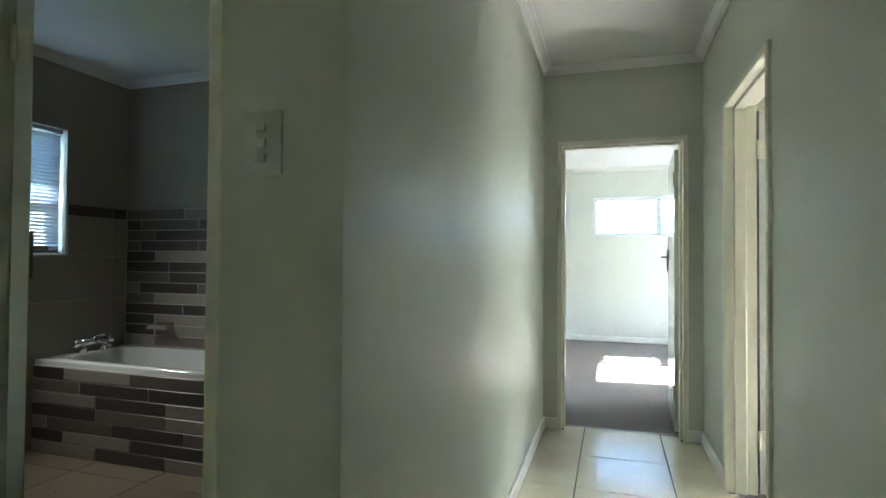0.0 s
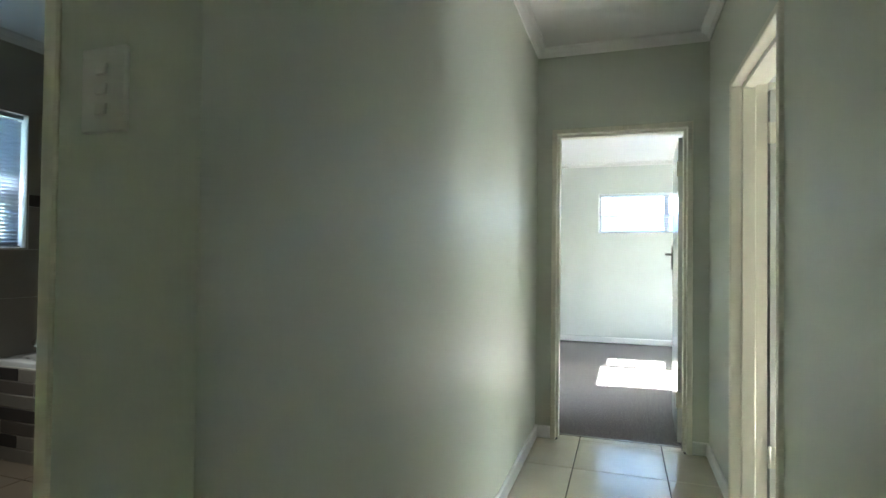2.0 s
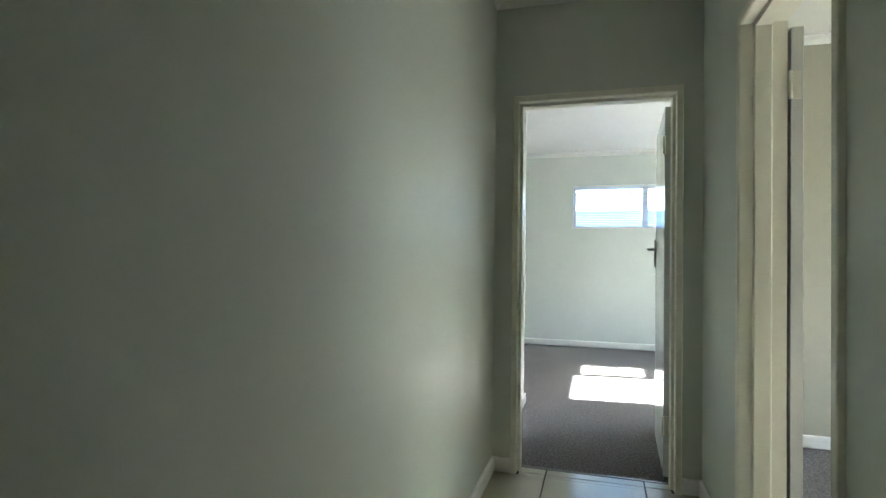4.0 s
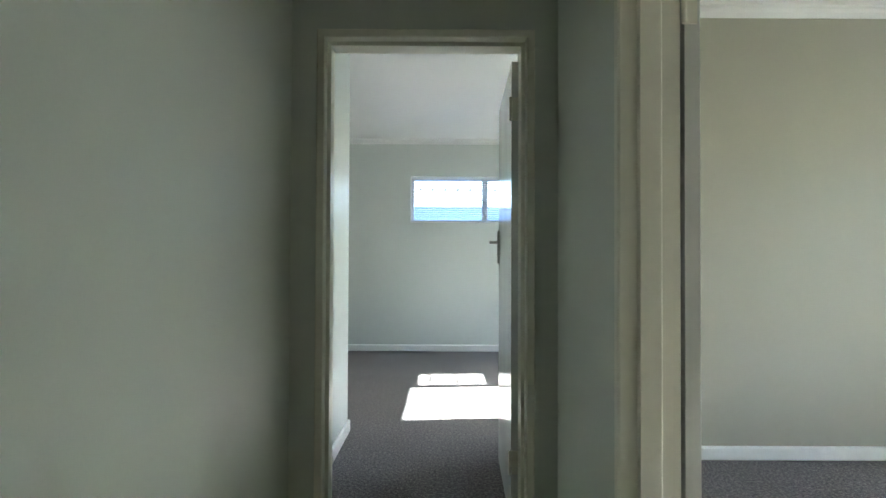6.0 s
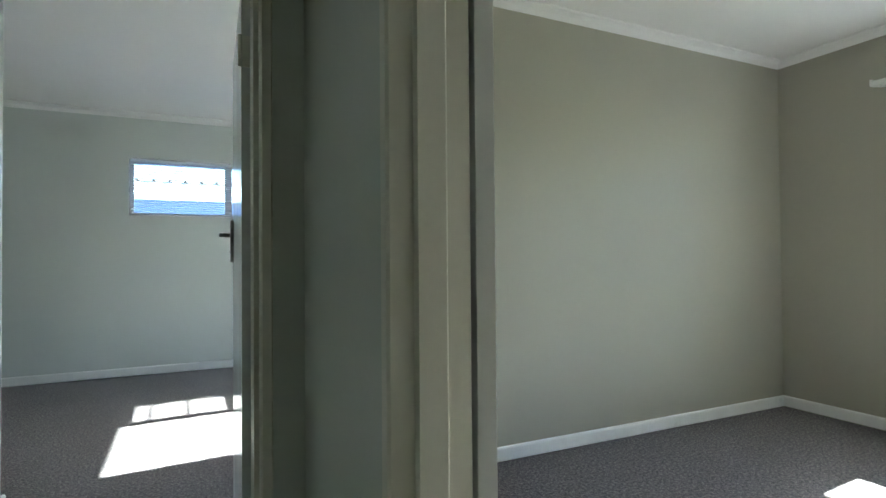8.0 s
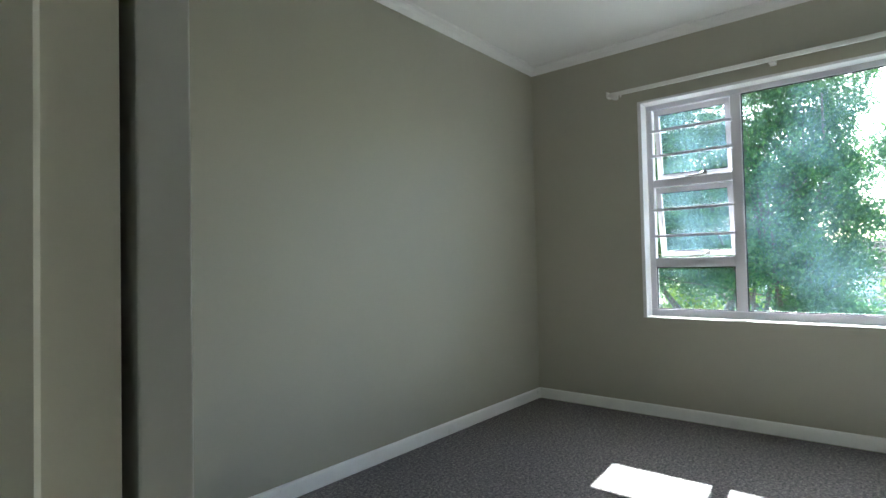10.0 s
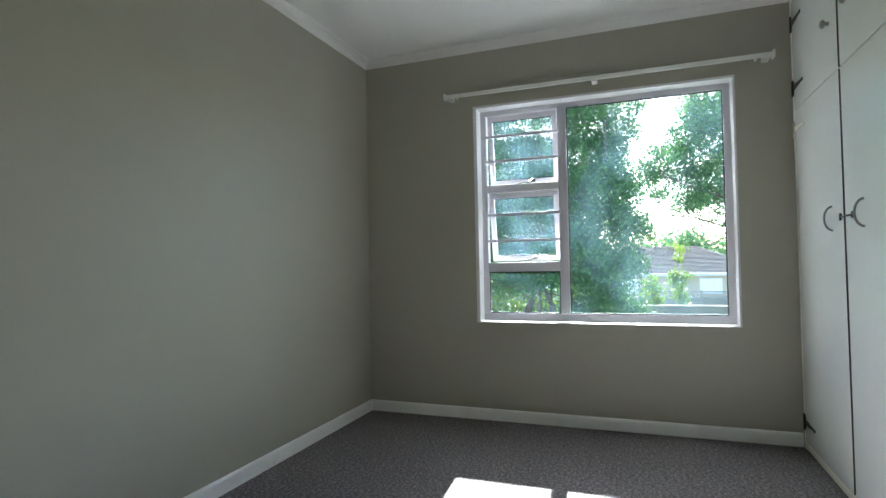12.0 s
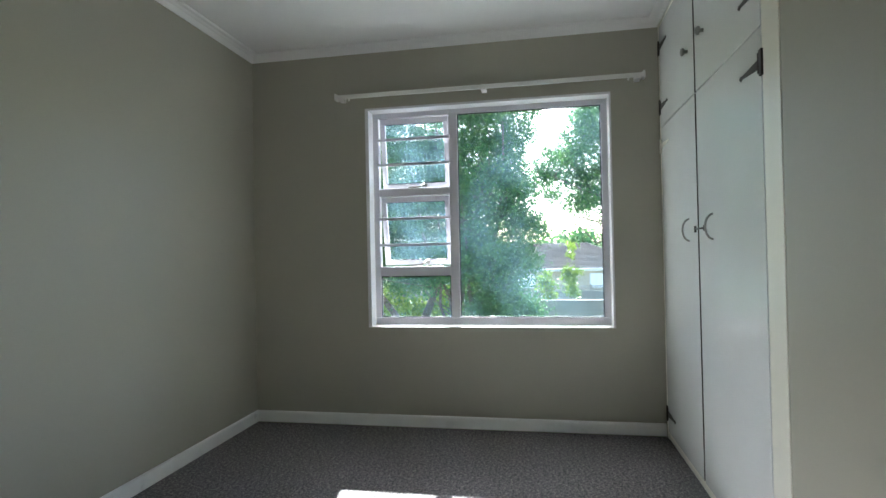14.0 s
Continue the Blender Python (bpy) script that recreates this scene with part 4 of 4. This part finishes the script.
house = empty("house", (44, 4.2, GROUND))
part("wall", boxes((0, 8, -9, 9, 0, 2.5)), HOUSE_WALL, house)
EAVE, RIDGE = 2.45, 4.55
bm = bmesh.new()
rows = 22
for i in range(rows):
    for back in (False, True):
        f0, f1 = i / rows, (i + 1) / rows
        xa, xb = -0.5 + 4.5 * f0, -0.5 + 4.5 * f1 + 0.04
        za, zb = EAVE + (RIDGE - EAVE) * f0, EAVE + (RIDGE - EAVE) * f1
        if back:
            xa, xb = 8 - xa, 8 - xb
        ya = 9.5 - 4.7 * f0
        n = 110
        top = [(-ya + 2 * ya * k / n) for k in range(n + 1)]
        lo = [bm.verts.new((xa, y, za + 0.045 + 0.010 * (k % 2))) for k, y in enumerate(top)]
        hi = [bm.verts.new((xb, y, zb + 0.005 + 0.010 * (k % 2))) for k, y in enumerate(top)]
        un = [bm.verts.new((xa, y, za)) for y in top]
        for k in range(n):
            bm.faces.new((lo[k], lo[k + 1], hi[k + 1], hi[k]))
            bm.faces.new((un[k], un[k + 1], lo[k + 1], lo[k]))
part("roof", bm, ROOF_TILE, house, "brown concrete tile roof")
part("fascia", boxes((-0.52, -0.48, -9.5, 9.5, 2.28, 2.47)), SHEET, house)
part("gutter", tube(bmesh.new(), [(-0.56, -9.5, 2.44), (-0.56, 9.5, 2.44)], 0.06, 8), SHEET, house)
for y in (-5.5, 0.2, 2.6, 6.2):
    wnd = part("window", boxes((-0.03, 0.02, y - 0.75, y + 0.75, 0.95, 2.1)), ALU, house)
    for k in range(3):
        part("pane", boxes((-0.045, -0.032, y - 0.68 + k * 0.46, y - 0.27 + k * 0.46, 1.02, 2.03)), SLAT, wnd)
tagged(house, "cream single-storey house with a brown tiled roof", "house")

near = empty("neighbour_building", (0, 14.6, GROUND + 0.5))
part("wall", boxes((-9, 9, 0, 6, -0.5, 4.45)), SHADE_BLUE_WALL, near, "wall with the blue of its shade put into the colour")
bm = bmesh.new()
cols = []
for k in range(181):
    x = -9.3 + k * 18.6 / 180
    z = 0.018 * math.sin(k * math.pi / 2)
    cols.append((bm.verts.new((x, -0.45, 4.52 + z)), bm.verts.new((x, 3.2, 5.20 + z))))
for a, b in zip(cols, cols[1:]):
    bm.faces.new((a[0], b[0], b[1], a[1]))
part("roof", bm, SHEET, near, "white corrugated sheet roof")
for k in range(26):
    x = -5.6 + k * 0.36
    part("roof_bolt", lathe(bmesh.new(), [(0.05, 0), (0.05, 0.05), (0.02, 0.08)], (x, 3.1, 5.20), (0, 0, 1), 8), BRONZE, near)
part("ridge_line", boxes((-9.3, 9.3, 3.08, 3.14, 5.16, 5.215)), STEEL, near)
tagged(near, "white building with a corrugated roof next door", "building")

# ---- tiles, piece by piece ----
PITCH, JOINT = 0.513, 0.006


def tile_mesh(name, w, h, t, material, bevel=0.0025):
    """One thin slab from (0, 0, -t) to (w, h, 0) with eased upper edges."""
    b = bevel
    v = [(0, 0, -t), (w, 0, -t), (w, h, -t), (0, h, -t), (0, 0, -b), (w, 0, -b), (w, h, -b), (0, h, -b), (b, b, 0), (w - b, b, 0), (w - b, h - b, 0), (b, h - b, 0)]
    f = [(8, 9, 10, 11)] + [(i, (i + 1) % 4, 4 + (i + 1) % 4, 4 + i) for i in range(4)] + [(4 + i, 4 + (i + 1) % 4, 8 + (i + 1) % 4, 8 + i) for i in range(4)]
    me = bpy.data.meshes.new(name)
    me.from_pydata(v, [], f)
    me.materials.append(material)
    return me


floor_tiles = {}


def lay(parent, x0, x1, y0, y1, ox, oy, glaze=TILE_CREAM):
    """Square floor tiles, cut at the walls."""
    i0, i1 = math.floor((x0 - ox) / PITCH), math.ceil((x1 - ox) / PITCH)
    j0, j1 = math.floor((y0 - oy) / PITCH), math.ceil((y1 - oy) / PITCH)
    for i in range(i0, i1):
        for j in range(j0, j1):
            a, b = max(ox + i * PITCH + JOINT / 2, x0), min(ox + (i + 1) * PITCH - JOINT / 2, x1)
            c, d = max(oy + j * PITCH + JOINT / 2, y0), min(oy + (j + 1) * PITCH - JOINT / 2, y1)
            if b - a < 0.01 or d - c < 0.01:
                continue
            key = (round(b - a, 3), round(d - c, 3), glaze.name)
            if key not in floor_tiles:
                floor_tiles[key] = tile_mesh("tile", *key[:2], 0.008, glaze)
            t = new("tile", floor_tiles[key])
            t.parent, t.location = parent, (a, c, 0.0)


floor = tagged(empty("floor_tiles"), "glossy cream ceramic floor tiles with dark grout", "floor", kind="structure")
lay(floor, HALL_L, HALL_R, 1.147, HALL_END, -0.259, 3.767)
lay(floor, D1[0], D1[1], HALL_END, 4.352, -0.259, 3.767)
lay(floor, HALL_R, 0.572, D2[0], D2[1], -0.259, 3.767)
lay(floor, -2.4, HALL_R, -2.2, 1.147, -0.259, 3.767)
lay(floor, D3[0], D3[1], 1.147, 1.317, -0.259, 3.767)
lay(floor, BATH_W, -0.72, 1.317, 2.729, -0.45, 3.60, TILE_BEIGE)


def strip_rows(parent, place, length, rows, height, joint, seed):
    """Rows of long thin tiles in three tones, joints staggered; place(u, z) gives the pose of a piece."""
    r = random.Random(seed)
    made = {}
    last = 0
    for k in range(rows):
        u = 0.0
        cut = r.choice((0.13, 0.27, 0.40, 0.53))
        while u < length - 0.02:
            w = min(cut, length - u)
            cut = 0.53
            tone = r.choice([t for t in (0, 0, 1, 1, 2, 2) if t != last or r.random() < 0.25] or [1])
            last = tone
            key = (round(w - joint, 3), tone)
            if key not in made:
                made[key] = tile_mesh("strip_tile", key[0], height - joint, 0.008, STRIP[tone], 0.0015)
            t = new("strip_tile", made[key])
            t.parent = parent
            t.matrix_basis = place(u + joint / 2, k * height + joint / 2)
            u += w


front = tagged(empty("bath_front_tiles"), "brown, charcoal and grey strip tiles on the bath front", "tiles", kind="structure")
strip_rows(front, lambda u, z: pose(BATH_W + u, BY0 - 0.009, 0.0 + z, 90, 0, 0), BX1 + 0.02 - BATH_W, 7, 0.0772, 0.007, 11)
back = tagged(empty("bath_wall_tiles"), "charcoal, brown and grey strip tiles on the wall", "tiles", kind="structure")
tagged(part("bath_wall_grout", boxes((BATH_W, -0.73, BATH_N - 0.006, BATH_N - 0.001, RIM - 0.03, 1.583)), GROUT_LIGHT), "pale grout behind the strip tiles", "grout", kind="structure")
strip_rows(back, lambda u, z: pose(BATH_W + 0.006 + u, BATH_N - 0.009, RIM + z, 90, 0, 0), 1.72, 13, 0.0775, 0.007, 4)
side = tagged(empty("bath_side_tiles"), "large matt taupe wall tiles with a dark border row", "tiles", kind="structure")
tagged(part("bath_side_grout", boxes((BATH_W + 0.001, BATH_W + 0.005, 1.318, BATH_N - 0.012, 0.0, 1.235), (BATH_W + 0.001, BATH_W + 0.005, 2.935, BATH_N - 0.012, 1.235, 1.583)), GROUT_LIGHT), "pale grout behind the taupe tiles", "grout", kind="structure")
made = {}
for k, (z0, z1) in enumerate(((0.0, 0.36), (0.36, 0.93), (0.93, 1.232), (1.232, 1.505), (1.505, 1.583))):
    y, first = BATH_N - 0.014, True
    while y > 1.4:
        w = 0.115 if first else 0.60
        first = False
        lo = max(y - w, 1.320)
        if z0 >= 1.23:
            lo = max(lo, 2.937)
        if y - lo > 0.02:
            key = (round(y - lo - 0.004, 3), round(z1 - z0 - 0.004, 3), k == 4)
            if key not in made:
                made[key] = tile_mesh("wall_tile", key[0], key[1], 0.006, STRIP[0] if k == 4 else TILE_TAUPE, 0.0015)
            t = new("wall_tile", made[key])
            t.parent = side
            t.matrix_basis = pose(BATH_W + 0.008, lo + 0.002, z0 + 0.002, 90, 0, 90)
        y -= w
